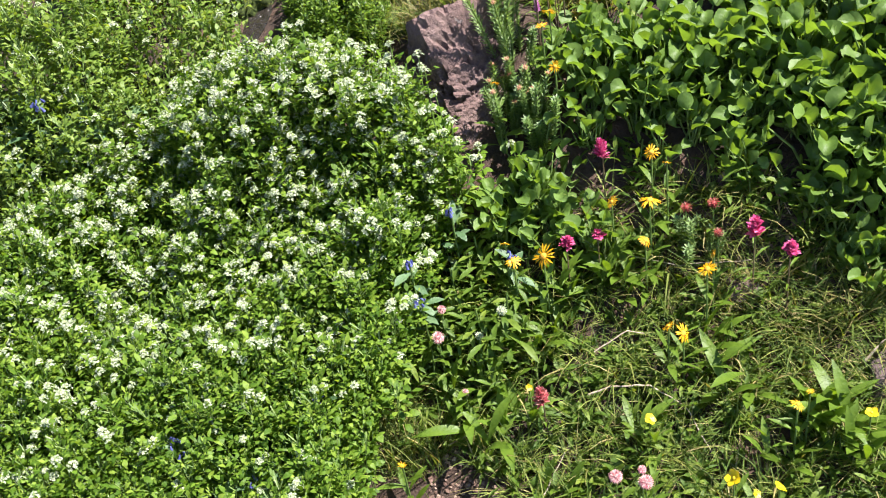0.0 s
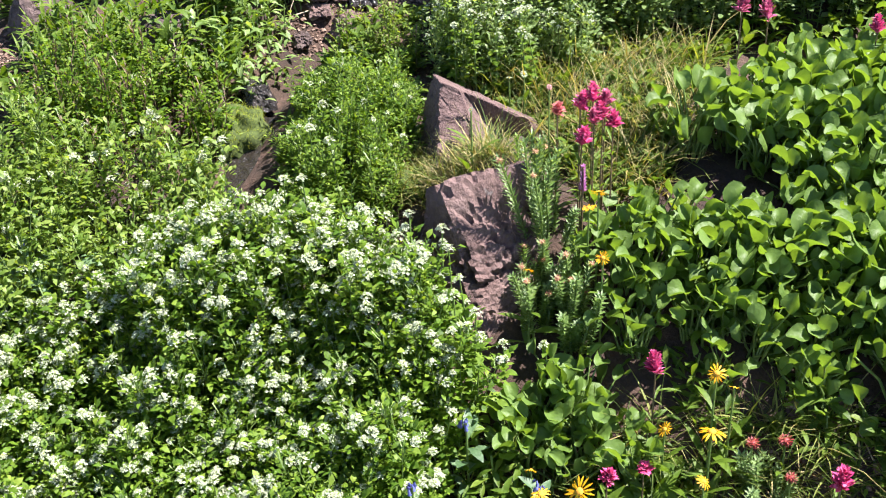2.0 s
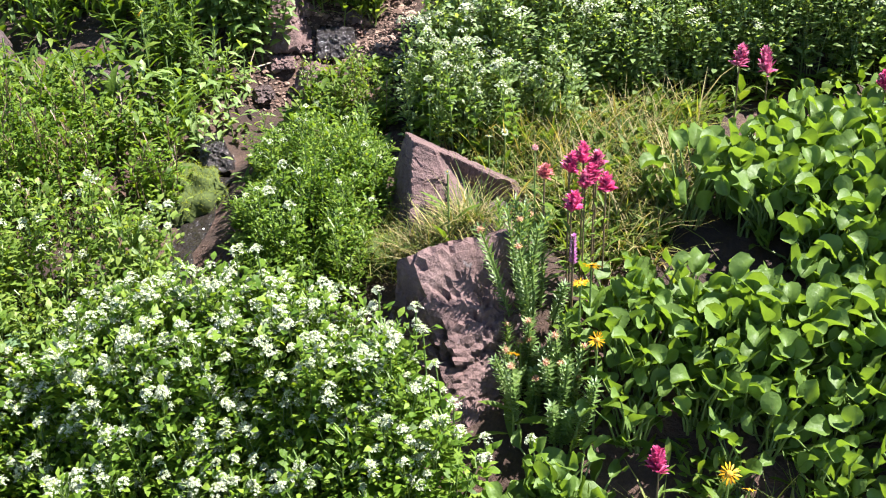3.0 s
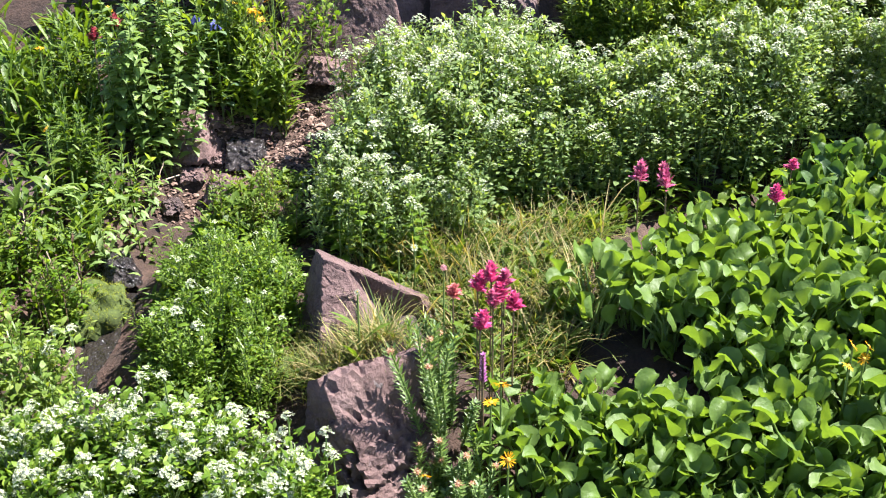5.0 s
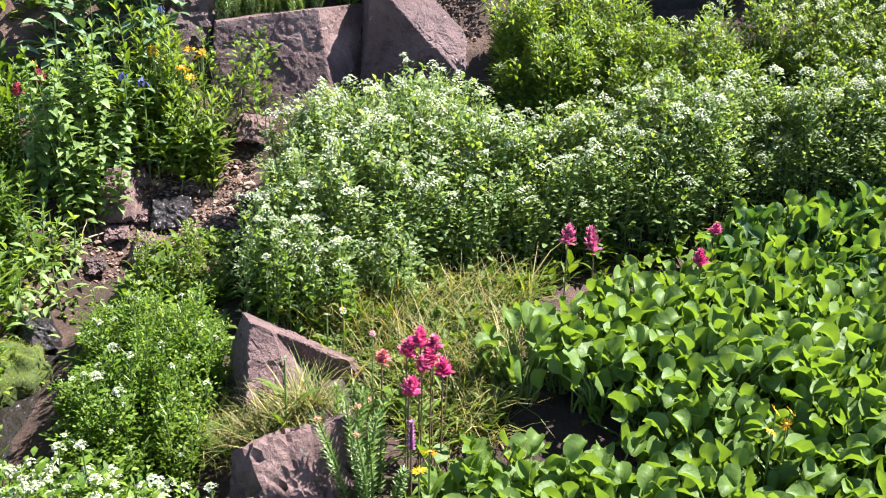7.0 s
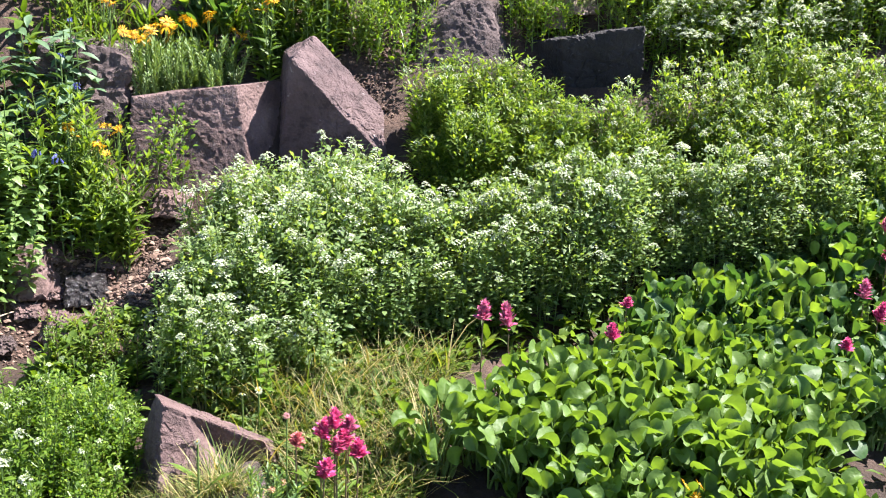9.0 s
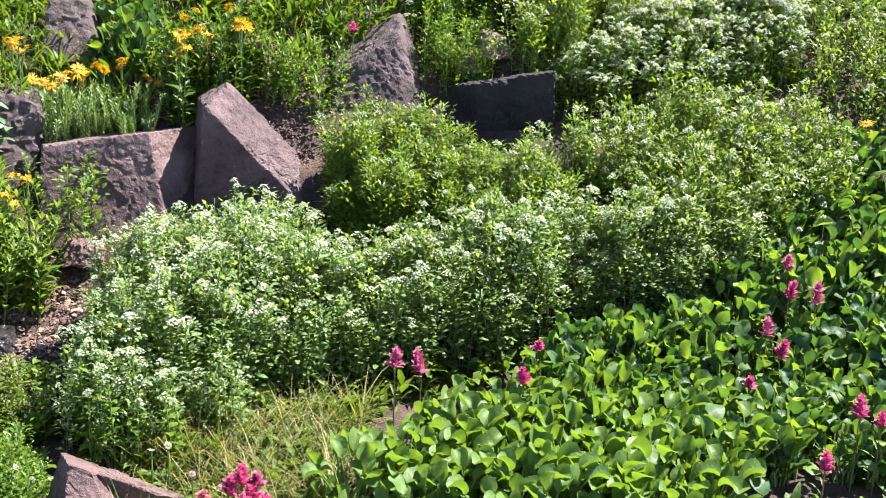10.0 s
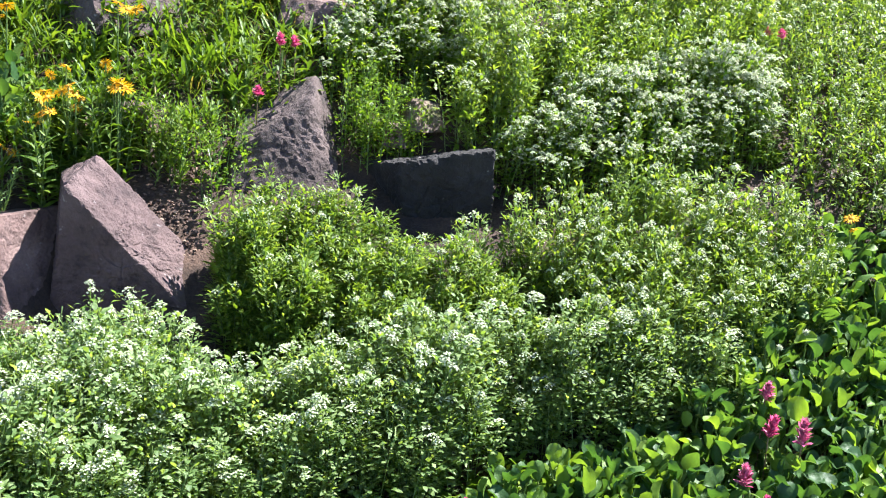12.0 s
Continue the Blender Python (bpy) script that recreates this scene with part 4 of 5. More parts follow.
NEAR_HERBS = ((-0.30, 1.05), (-0.20, 1.19), (-0.10, 1.20), (0.19, 1.17), (0.41, 1.07), (0.70, 1.02), (0.88, 1.02), (0.80, 0.59), (-0.32, 0.57), (-0.35, 0.78))
UPRIGHT = lances(rng, 6, 0.085, 0.008, [LANCE], 3) + lances(rng, 3, 0.05, 0.012, [LANCE], 3)
clumps("lance_leaf_herb", NEAR_HERBS, 0.26, 65, "green herb with upright lance-shaped leaves in the grass", (7, 11), 0.03, LANCES + LANCES_SMALL, (0.7, 1.25), (52, 90))
for n, (x, y, h) in enumerate((
    (-0.002, 0.994, 0.06), (0.057, 1.037, 0.06), (0.176, 1.119, 0.06), (0.211, 0.813, 0.05), (0.495, 0.791, 0.05),
    (0.440, 0.757, 0.04), (0.584, 0.852, 0.05), (-0.081, 0.825, 0.05), (-0.096, 0.951, 0.06), (0.400, 0.895, 0.05),
    (0.068, 1.087, 0.05), (-0.141, 0.869, 0.05), (0.340, 0.979, 0.04), (0.597, 0.787, 0.04), (-0.250, 0.724, 0.04),
)):
    spot = ((x - 0.02, y - 0.02), (x + 0.02, y - 0.02), (x + 0.02, y + 0.02), (x - 0.02, y + 0.02))
    clumps("lance_leaf_herb", spot, 0.03, 700 + n, "large-leaved green arnica plant in the grass", (8, 12), 0.06, LANCES, (0.85, 1.3), (35, 88))
NEAR_LEFT = ((-0.29, 0.99), (-0.22, 1.14), (-0.12, 1.15), (-0.04, 1.10), (-0.01, 1.00), (-0.07, 0.90), (-0.22, 0.88), (-0.31, 0.92))
NEAR_RIGHT = ((-0.10, 1.17), (0.19, 1.16), (0.41, 1.06), (0.73, 1.03), (0.68, 0.68), (-0.04, 0.68), (-0.07, 0.89))
NEAR_BLUE = ((-0.58, 0.67), (-0.48, 0.69), (-0.42, 0.63), (-0.46, 0.56), (-0.54, 0.56))
SHADE_HERBS = ((0.15, 1.33), (0.43, 1.29), (0.63, 1.26), (0.69, 1.16), (0.57, 1.16), (0.46, 1.23), (0.31, 1.25), (0.17, 1.27))
bundles("leafy_herb", SHADE_HERBS, 0.07, 609, "small green herb in shade under the broad leaves", (30, 44), 0.07, SERRATE_GREEN + LANCES_SMALL, (0.6, 1.0), (10, 80))
bundles("leafy_herb", NEAR_LEFT, 0.062, 601, "small-leaved green herb between grass and bittercress", (60, 80), 0.13, SERRATE_GREEN + SERRATE_GREEN + LANCES_SMALL, (0.75, 1.15), (5, 80))
bundles("leafy_herb", NEAR_RIGHT, 0.085, 602, "low small-leaved green herb in the grass", (26, 36), 0.07, SERRATE_GREEN + SERRATE_GREEN + LANCES_SMALL, (0.5, 0.85), (20, 85))
bundles("bluebell_herb", NEAR_BLUE, 0.07, 603, "grey-green bluebell foliage among bittercress", (24, 32), 0.19, BLUE_LANCES, (1.0, 1.2), (5, 60))
LEFT_MID = ((-1.31, 2.10), (-0.88, 2.12), (-0.74, 2.25), (-0.78, 2.16), (-0.82, 2.05), (-0.84, 1.92), (-1.17, 1.77))
ROSETTE_SPOT = ((-0.26, 1.78), (-0.25, 1.82), (-0.16, 1.84), (-0.13, 1.81), (-0.14, 1.62), (-0.23, 1.72))
BLUE_SIDE = ((-1.41, 1.41), (-1.18, 1.41), (-0.95, 1.39), (-0.95, 1.31), (-1.09, 1.29), (-1.40, 1.27))
BLUE_FAR = ((-0.93, 2.93), (-0.64, 2.97), (-0.60, 2.78), (-0.90, 2.75))
LEFT_TOP = ((-0.71, 2.69), (-0.51, 2.71), (-0.47, 2.62), (-0.51, 2.59), (-0.61, 2.53), (-0.66, 2.47))
GULLY_HERBS = ((-0.86, 2.04), (-0.86, 2.19), (-0.81, 2.30), (-0.73, 2.32), (-0.73, 2.20), (-0.76, 2.09), (-0.77, 2.04), (-0.83, 1.95))
bundles("leafy_herb", GULLY_HERBS, 0.06, 604, "grey-green leafy herb among stones of the stream bed", (40, 60), 0.12, SERRATE, (0.7, 1.1), (0, 75))
bundles("leafy_herb", LEFT_MID, 0.085, 61, "green small-leaved herb growing by the rill", (80, 100), 0.12, SERRATE_GREEN, (0.8, 1.3), (-10, 65))
bundles("leafy_herb", LEFT_MID, 0.105, 606, "bright green narrow-leaved herb growing by the rill", (50, 70), 0.10, UPRIGHT + SERRATE_GREEN, (0.8, 1.15), (30, 88))
LEFT_UP = ((-1.59, 2.71), (-0.97, 2.67), (-0.91, 2.46), (-0.88, 2.31), (-0.86, 2.34), (-1.44, 2.29))
bundles("leafy_herb", LEFT_UP, 0.09, 605, "upright green herb with narrow leaves on the far bank", (50, 70), 0.12, UPRIGHT + LANCES_SMALL, (0.8, 1.25), (35, 90))
bundles("leafy_herb", LEFT_TOP, 0.065, 63, "upright green herb above the stream bed", (40, 55), 0.16, LANCES_SMALL)
bundles("bluebell_herb", BLUE_SIDE, 0.075, 66, "blue-green leafy bluebell plant without flowers", (30, 40), 0.16, BLUE_LANCES, (0.8, 1.1), (-10, 50))
bundles("bluebell_herb", BLUE_FAR, 0.075, 67, "tall blue-green bluebell plant beside weathered rock", (30, 40), 0.22, BLUE_LANCES, (0.8, 1.1), (-10, 50))
clumps("rosette_herb", ROSETTE_SPOT, 0.06, 68, "light green rosette of pointed leaves beside the rock", (9, 13), 0.01, LANCES, (0.6, 0.9), (15, 65))
bundles("leafy_herb", FAR_GRASS, 0.1, 64, "upright bright green herb on the upper slope", (44, 54), 0.06, UPRIGHT, (0.7, 1.25), (35, 92))
bundles("leafy_herb", FAR_GRASS, 0.15, 607, "small-leaved green herb on the upper slope", (60, 80), 0.13, SERRATE_GREEN, (0.8, 1.3), (0, 75))
bundles("leafy_herb", YELLOW_FOOT, 0.06, 608, "leafy green foot of yellow composites", (50, 70), 0.13, LANCES_SMALL, (0.9, 1.2), (15, 75))
grass("grass", FAR_GRASS, 0.016, 57, "green grass between herbs on the upper slope", (0.08, 0.2), 0.0032, 0.08, 0.5, [LANCE, GRASS_DRY], -0.3)


# bushy herbs of several leafy stems, the leaves in pairs
def leafy_stem(rng, height, pairs, length, width, droop, material):
    g = Geo()
    bow = (rng.uniform(-0.05, 0.05), rng.uniform(-0.05, 0.05))
    g.add(*tube([(0, 0, 0), (bow[0] * 0.3, bow[1] * 0.3, height * 0.5), (bow[0], bow[1], height)], 0.0022, 0.0012, 4), 1)
    for i in range(pairs):
        q = 0.12 + 0.88 * (i + rng.uniform(-0.2, 0.2)) / pairs
        for side in (0, 180):
            k = length * (1.12 - 0.6 * q * q) * rng.uniform(0.75, 1.15)
            v, t = blade(k, k * width, 4, 0.38, rng.uniform(0.3, 0.9), rng.uniform(0.1, 0.4), 0.9, rng.uniform(-0.1, 0.5) + droop)
            g.add(turned(v, pose(bow[0] * q * q, bow[1] * q * q, height * q, rng.uniform(-15, 15), 0, i * 90 + side + rng.uniform(-25, 25))), t, 0)
    for i in range(5):
        v, t = blade(length * 0.45, length * 0.16, 3, 0.4, 0.2, 0.3, 0.9, 1.1)
        g.add(turned(v, pose(bow[0], bow[1], height, 0, 0, i * 72)), t, 0)
    return g.mesh("leafy_stem", [material, STEM])


def bush(name, x, y, stems, spread, height, kinds, label, seed):
    r = random.Random(seed)
    plant = thing(name, x, y, ground_at(x, y) - 0.006, label, "plant", label)
    for i in range(stems):
        a, q = r.uniform(0, math.tau), math.sqrt(r.random())
        lean = 14 * q
        dx, dy = math.cos(a) * q * spread, math.sin(a) * q * spread
        m = pose(dx, dy, ground_at(x + dx, y + dy) - ground_at(x, y), -math.sin(a) * lean + r.uniform(-6, 6), math.cos(a) * lean + r.uniform(-6, 6), r.uniform(0, 360)) @ Matrix.Scale(height * r.uniform(0.78, 1.12), 4)
        tagged(part("leafy_stem", r.choice(kinds), None, plant, "", m), kind="stuff")


rng = random.Random(19)
NETTLE = [leafy_stem(rng, 0.32, 19, 0.046, 0.55, 0.15, PALE_HERB) for _ in range(5)]
WILLOWY = [leafy_stem(rng, 0.30, 15, 0.062, 0.22, 0.7, CRESS_PALE) for _ in range(5)]
GROUNDSEL = [leafy_stem(rng, 0.26, 12, 0.055, 0.26, 0.5, LANCE) for _ in range(5)]
bush("ragwort_bush", -0.775, 2.455, 44, 0.10, 1.02, NETTLE, "tall bushy pale green herb with toothed leaves", 1)
bush("willowherb_bush", -0.535, 2.62, 28, 0.07, 0.9, WILLOWY, "upright yellowish green narrow-leaved herb above the stream bed", 2)
bush("willowherb_bush", -0.60, 2.70, 12, 0.06, 1.0, WILLOWY, "upright yellowish green narrow-leaved herb above the stream bed", 3)
bush("groundsel_bush", -0.84, 2.20, 18, 0.075, 0.72, GROUNDSEL, "leafy green herb clump beside the rill", 4)
bush("groundsel_bush", -0.92, 2.24, 14, 0.07, 0.7, GROUNDSEL, "leafy green herb clump beside the rill", 5)
for n, (x, y, stems, spread) in enumerate(((-0.105, 3.075, 30, 0.075), (-0.020, 3.090, 24, 0.065), (0.045, 3.100, 14, 0.045))):
    bush("arnica_foliage", x, y, stems, spread, 0.88, GROUNDSEL, "bushy green foliage under yellow composites", 20 + n)
bush("willowherb_bush", 0.140, 3.11, 12, 0.05, 0.55, WILLOWY, "small upright green herb on gravelly soil between rocks", 30)
bush("groundsel_bush", -0.98, 2.46, 16, 0.09, 0.9, GROUNDSEL, "leafy green herb clump on the far bank", 6)


# low herbs covering the soil between the larger plants
def cover_variant(rng, n, length):
    g = Geo()
    for i in range(n):
        k = length * rng.uniform(0.6, 1.3)
        v, t = oval(k, k * rng.uniform(0.2, 0.5), rng.uniform(0.2, 1.0), 0.3, rng.uniform(0.1, 1.3), rng.uniform(0.5, 0.95))
        g.add(turned(v, pose(0, 0, rng.uniform(0, 0.05), 0, 0, rng.uniform(0, 360))), t, 0)
    return g, Geo()


rng = random.Random(9)
COVER = [cover_variant(rng, 9, 0.05) for _ in range(10)]
LEFT_SIDE = ((-2.3, 0.5), (-1.0, 0.5), (-0.95, 1.5), (-0.9, 2.0), (-0.85, 2.9), (-0.6, 3.3), (-0.6, 4.6), (-2.3, 4.6))
RIGHT_SIDE = ((0.0, 1.18), (0.3, 1.1), (2.6, 1.0), (3.0, 4.6), (1.3, 4.6), (1.2, 2.6), (0.4, 2.0))
TOP_SIDE = ((-0.6, 3.35), (0.3, 3.3), (0.7, 3.4), (1.3, 3.2), (1.3, 4.6), (-0.6, 4.6))
NEAR_SIDE = GRASS_NEAR
MID_SIDE = GRASS_MID
STAND_FOOT = ((-0.34, 1.98), (-0.33, 2.14), (-0.18, 2.14), (0.36, 2.35), (0.83, 2.43), (1.38, 2.52), (1.33, 2.38), (0.84, 2.33), (0.34, 2.20), (-0.17, 2.00))
GULLY_SIDE = ((-0.58, 2.18), (-0.49, 2.32), (-0.38, 2.30), (-0.34, 1.98), (-0.32, 1.72), (-0.36, 1.59), (-0.57, 1.58), (-0.63, 1.75), (-0.65, 1.97))
planted("low_herbs", LEFT_SIDE, 0.095, COVER, 0, "mixed low green herbs covering the far bank", "ground cover", 71, (0.8, 1.5), [LANCE_MIX, STEM])
planted("low_herbs", RIGHT_SIDE, 0.1, COVER, 0, "mixed low green herbs under the broad leaves", "ground cover", 72, (0.7, 1.2), [LANCE_MIX, STEM])
planted("low_herbs", TOP_SIDE, 0.095, COVER, 0, "mixed low green herbs of the upper slope", "ground cover", 73, (0.8, 1.5), [LANCE_MIX, STEM])
planted("low_herbs", STAND_FOOT, 0.035, COVER, 0, "low green herbs at the foot of the tall stand", "ground cover", 76, (0.6, 1.1), [LANCE_MIX, STEM])
planted("low_herbs", GULLY_SIDE, 0.028, COVER, 0, "low green and reddish herbs along the rill", "ground cover", 77, (0.5, 0.9), [LANCE_MIX, STEM])
planted("low_herbs", MID_SIDE, 0.03, COVER, 0, "low green herbs between the rocks", "ground cover", 75, (0.5, 1.0), [LANCE_MIX, STEM])
planted("low_herbs", NEAR_SIDE, 0.044, COVER, 0, "low green herbs among the grass", "ground cover", 74, (0.35, 0.9), [LANCE_MIX, STEM])


# flowers
def brush_head(rng, n, length):
    g = Geo()
    for i in range(n):
        s = i / n
        k = rng.uniform(0.017, 0.026) * (1 - 0.5 * s * s)
        v, t = blade(k, k * 0.46, 3, 0.62, rng.uniform(-0.5, 0.5), 0.4, 1.0, 0.0)
        g.add(turned(v, pose(0, 0, length * s, rng.uniform(-20, 20), -rng.uniform(12, 55) - 30 * s, i * 137.5 + rng.uniform(-20, 20))), t)
    return g


rng = random.Random(3)
BRUSHES = {i: [brush_head(rng, 88, rng.uniform(0.028, 0.038)).mesh("flower_head", [m]) for _ in range(3)] for i, m in enumerate((MAGENTA, MAGENTA_PALE, ROSE, SCARLET))}
BRUSH_WORDS = ("magenta", "pale salmon pink", "rose pink", "scarlet pink")


def paintbrushes(spots, seed):
    r = random.Random(seed)
    for x, y, h, k, tint in spots:
        z = ground_at(x, y)
        plant = thing("paintbrush_flower", x, y, z - 0.004, BRUSH_WORDS[int(tint)] + " paintbrush flower on a leafy stem", "flower", "paintbrush flowers", r.uniform(0, 360))
        part("stem", stalk(h - 0.012, 0.0, 0.0015), STEM_RED, plant)
        for i in range(7):
            part("leaf", r.choice(LANCES_SMALL), None, plant, "", pose(0, 0, h * (0.15 + 0.11 * i), 0, -r.uniform(30, 65), r.uniform(0, 360)) @ Matrix.Diagonal((0.8, 0.5, 1, 1)))
        part("flower_head", r.choice(BRUSHES[int(tint)]), None, plant, BRUSH_WORDS[int(tint)] + " bracts", pose(0, 0, h - 0.018 * k, r.uniform(-10, 10), r.uniform(-10, 10), 0) @ Matrix.Diagonal((0.66 + 0.26 * k, 0.66 + 0.26 * k, k * 0.95, 1)))


def spike_head(rng):
    g = Geo()
    for i in range(90):
        q = i / 90
        k = 0.0095 * (1 - 0.4 * q)
        v, t = blade(k, k * 0.5, 2, 0.5, -0.4, 0.4)
        g.add(turned(v, pose(0, 0, 0.06 * q, 0, -20, i * 137.5)), t)
    return g


SPIKE = spike_head(random.Random(2)).mesh("flower_head", [PURPLE])


def ray_flower(rng, petals, length, width, droop, peak=0.55):
    g = Geo()
    for i in range(petals):
        k = length * rng.uniform(0.85, 1.1)
        v, t = blade(k, width, 3 if petals > 5 else 5, peak, droop + rng.uniform(-0.2, 0.4), 0.15, 1.2, 0.15)
        v[:, 0] += 0.004 if petals > 5 else 0.001
        g.add(turned(v, pose(0, 0, 0, rng.uniform(-12, 12), 0, 360 * i / petals + rng.uniform(-6, 6))), t)
    return g


rng = random.Random(4)
RAYS = [ray_flower(rng, rng.randint(15, 22), 0.0170, 0.0036, rng.uniform(0.0, 0.7)).mesh("ray_petals", [YELLOW]) for _ in range(4)]
CUPS = [ray_flower(rng, 5, 0.0105, 0.0105, -0.3, 0.6).mesh("petals", [LEMON]) for _ in range(2)]
WHITES = [ray_flower(rng, 16, 0.010, 0.003, 0.1).mesh("ray_petals", [PETAL_WHITE]) for _ in range(1)]
DISC = Geo().add(*dome(0.006, 0.004, 3, 10)).mesh("disc", [YELLOW_DISC])
EYE = Geo().add(*dome(0.003, 0.003, 3, 8)).mesh("disc", [LEMON])


def composites(name, spots, seed, rays, disc, leaves, label, group, size=1.0, heads=1):
    r = random.Random(seed)
    for x, y, h, k in spots:
        plant = thing(name, x, y, ground_at(x, y) - 0.004, label, "flower", group, r.uniform(0, 360))
        part("stem", stalk(h, 0.0, 0.0018), STEM, plant)
        for i in range(leaves):
            s = i / max(leaves, 1)
            part("leaf", r.choice(LANCES), None, plant, "", pose(0, 0, h * 0.75 * s, r.uniform(-15, 15), -r.uniform(30, 70), i * 137 + r.uniform(-30, 30)) @ Matrix.Scale(1.0 - 0.45 * s, 4))
        for n in range(heads):
            dx, dy, dz = (0, 0, 0) if n == 0 else (r.uniform(-0.035, 0.035), r.uniform(-0.02, 0.02), r.uniform(-0.03, 0.015))
            if n:
                part("stem", Geo().add(*tube([(0, 0, h * 0.6), (dx * 0.7, dy * 0.7, h * 0.8), (dx, dy, h + dz)], 0.0016, 0.0013, 4)), STEM, plant)
            tip = pose(dx, dy, h + dz, r.uniform(-15, 55), r.uniform(-45, 45), 0) @ Matrix.Scale(k * size * 1.15 * (1 if n == 0 else r.uniform(0.7, 1)), 4)
            head = part("flower_head", disc, None, plant, "", tip)
            part("ray_petals", r.choice(rays), None, head)


PAINT = (
    (0.160, 1.225, 0.20, 1.25, 0), (0.081, 1.085, 0.18, 0.8, 0), (0.143, 1.125, 0.15, 0.5, 0), (0.517, 1.069, 0.18, 1, 0), (0.451, 1.088, 0.20, 1.3, 0),
    (0.030, 0.829, 0.14, 1.1, 1), (0.022, 1.581, 0.25, 0.95, 0), (0.045, 1.587, 0.27, 0.95, 0), (0.068, 1.598, 0.26, 0.95, 2), (0.048, 1.565, 0.25, 0.9, 2),
    (0.083, 1.568, 0.25, 1, 0), (0.026, 1.541, 0.22, 1.1, 0), (0.064, 1.578, 0.25, 0.85, 0), (-0.019, 1.547, 0.24, 0.7, 1),
)
PAINT_MID = (
    (0.369, 2.061, 0.22, 1.3, 2), (0.425, 2.049, 0.22, 1.6, 2), (0.656, 2.042, 0.20, 1.2, 0), (0.725, 2.180, 0.20, 0.8, 0), (-0.860, 2.367, 0.30, 0.9, 3),
    (-0.819, 2.418, 0.30, 0.9, 3), (1.466, 2.403, 0.22, 1.2, 2), (1.452, 2.349, 0.20, 1.4, 0), (1.500, 2.296, 0.22, 1.6, 2), (1.342, 2.241, 0.20, 1.3, 2),
    (1.338, 2.161, 0.20, 1.5, 0), (1.201, 2.039, 0.18, 0.8, 0), (1.353, 1.835, 0.20, 1.5, 0), (1.395, 1.817, 0.18, 1, 0), (1.445, 1.786, 0.22, 1.6, 0),
    (1.200, 1.702, 0.18, 1.1, 0),
)
PAINT_FAR = (
    (0.435, 3.282, 0.22, 0.9, 0), (0.475, 3.281, 0.22, 0.8, 0), (0.373, 3.169, 0.18, 0.8, 0), (2.637, 3.717, 0.25, 1.1, 0), (2.703, 3.718, 0.25, 1.1, 0),
    (2.767, 3.727, 0.22, 0.8, 0), (2.011, 3.435, 0.24, 0.9, 0), (1.951, 3.420, 0.24, 0.8, 1), (2.314, 3.693, 0.25, 0.9, 3), (2.278, 3.076, 0.22, 0.8, 2),
    (2.606, 3.730, 0.24, 0.8, 0),
)
paintbrushes(PAINT, 81)
paintbrushes(PAINT_MID, 82)
paintbrushes(PAINT_FAR, 83)
ARNICA = (
    (0.251, 1.145, 0.20, 1.2), (0.175, 1.153, 0.19, 0.7), (0.258, 1.203, 0.22, 0.9), (0.288, 1.198, 0.20, 0.5), (0.239, 1.098, 0.18, 0.8),
    (-0.044, 1.083, 0.20, 0.6), (-0.026, 1.049, 0.20, 0.9), (0.036, 1.050, 0.20, 1.3), (0.356, 1.029, 0.18, 1), (0.370, 1.055, 0.18, 0.55),
    (0.277, 0.951, 0.15, 0.7), (0.305, 0.943, 0.15, 1.05), (0.502, 0.795, 0.16, 0.8), (0.525, 0.813, 0.17, 0.4), (-0.240, 0.699, 0.14, 0.5),
)
ARNICA_MID = (
    (0.649, 1.537, 0.22, 0.7), (0.677, 1.541, 0.22, 0.7), (0.665, 1.523, 0.21, 0.7), (0.636, 1.510, 0.20, 0.7), (0.059, 1.449, 0.22, 0.9),
    (0.042, 1.426, 0.21, 0.8), (0.068, 1.359, 0.20, 0.8), (-0.062, 1.349, 0.18, 0.6), (-0.990, 2.365, 0.25, 0.7), (-0.857, 2.493, 0.28, 0.6),
    (-0.746, 2.535, 0.28, 0.8), (-0.606, 2.618, 0.28, 0.6), (-0.495, 2.683, 0.28, 0.6), (-0.537, 2.626, 0.27, 0.8), (-0.909, 2.139, 0.20, 0.5),
)
ARNICA_FAR = (
    (-0.348, 3.422, 0.25, 1.2), (-0.299, 3.369, 0.25, 1.2), (-0.261, 3.349, 0.25, 1), (0.038, 3.360, 0.22, 1.1), (0.011, 3.383, 0.22, 0.8),
    (-0.089, 3.125, 0.24, 0.8), (-0.133, 3.071, 0.24, 0.9), (-0.078, 3.070, 0.25, 0.9), (0.001, 3.141, 0.24, 0.7), (0.040, 3.076, 0.24, 1.3),
    (-0.138, 3.038, 0.22, 0.9), (-0.071, 3.088, 0.22, 0.7), (-0.420, 3.066, 0.20, 1.4), (-0.355, 3.106, 0.18, 0.9), (-0.304, 3.099, 0.18, 0.9),
    (-0.225, 3.054, 0.12, 0.8), (1.949, 2.867, 0.20, 1), (2.520, 3.531, 0.20, 0.9),
)
ARNICA_LEFT = (
    (-0.510, 2.963, 0.20, 1), (-0.459, 3.022, 0.20, 1), (-0.421, 3.078, 0.20, 1), (-0.482, 2.997, 0.18, 1), (-0.122, 3.046, 0.25, 0.9),
    (-0.059, 3.052, 0.25, 0.9), (0.037, 3.059, 0.25, 1.1), (-0.579, 2.999, 0.25, 1), (-0.613, 2.648, 0.25, 0.9), (-0.503, 2.706, 0.25, 0.8),
    (-0.543, 2.671, 0.22, 0.9), (-0.567, 3.020, 0.25, 0.9), (-0.130, 3.033, 0.22, 0.8),
)
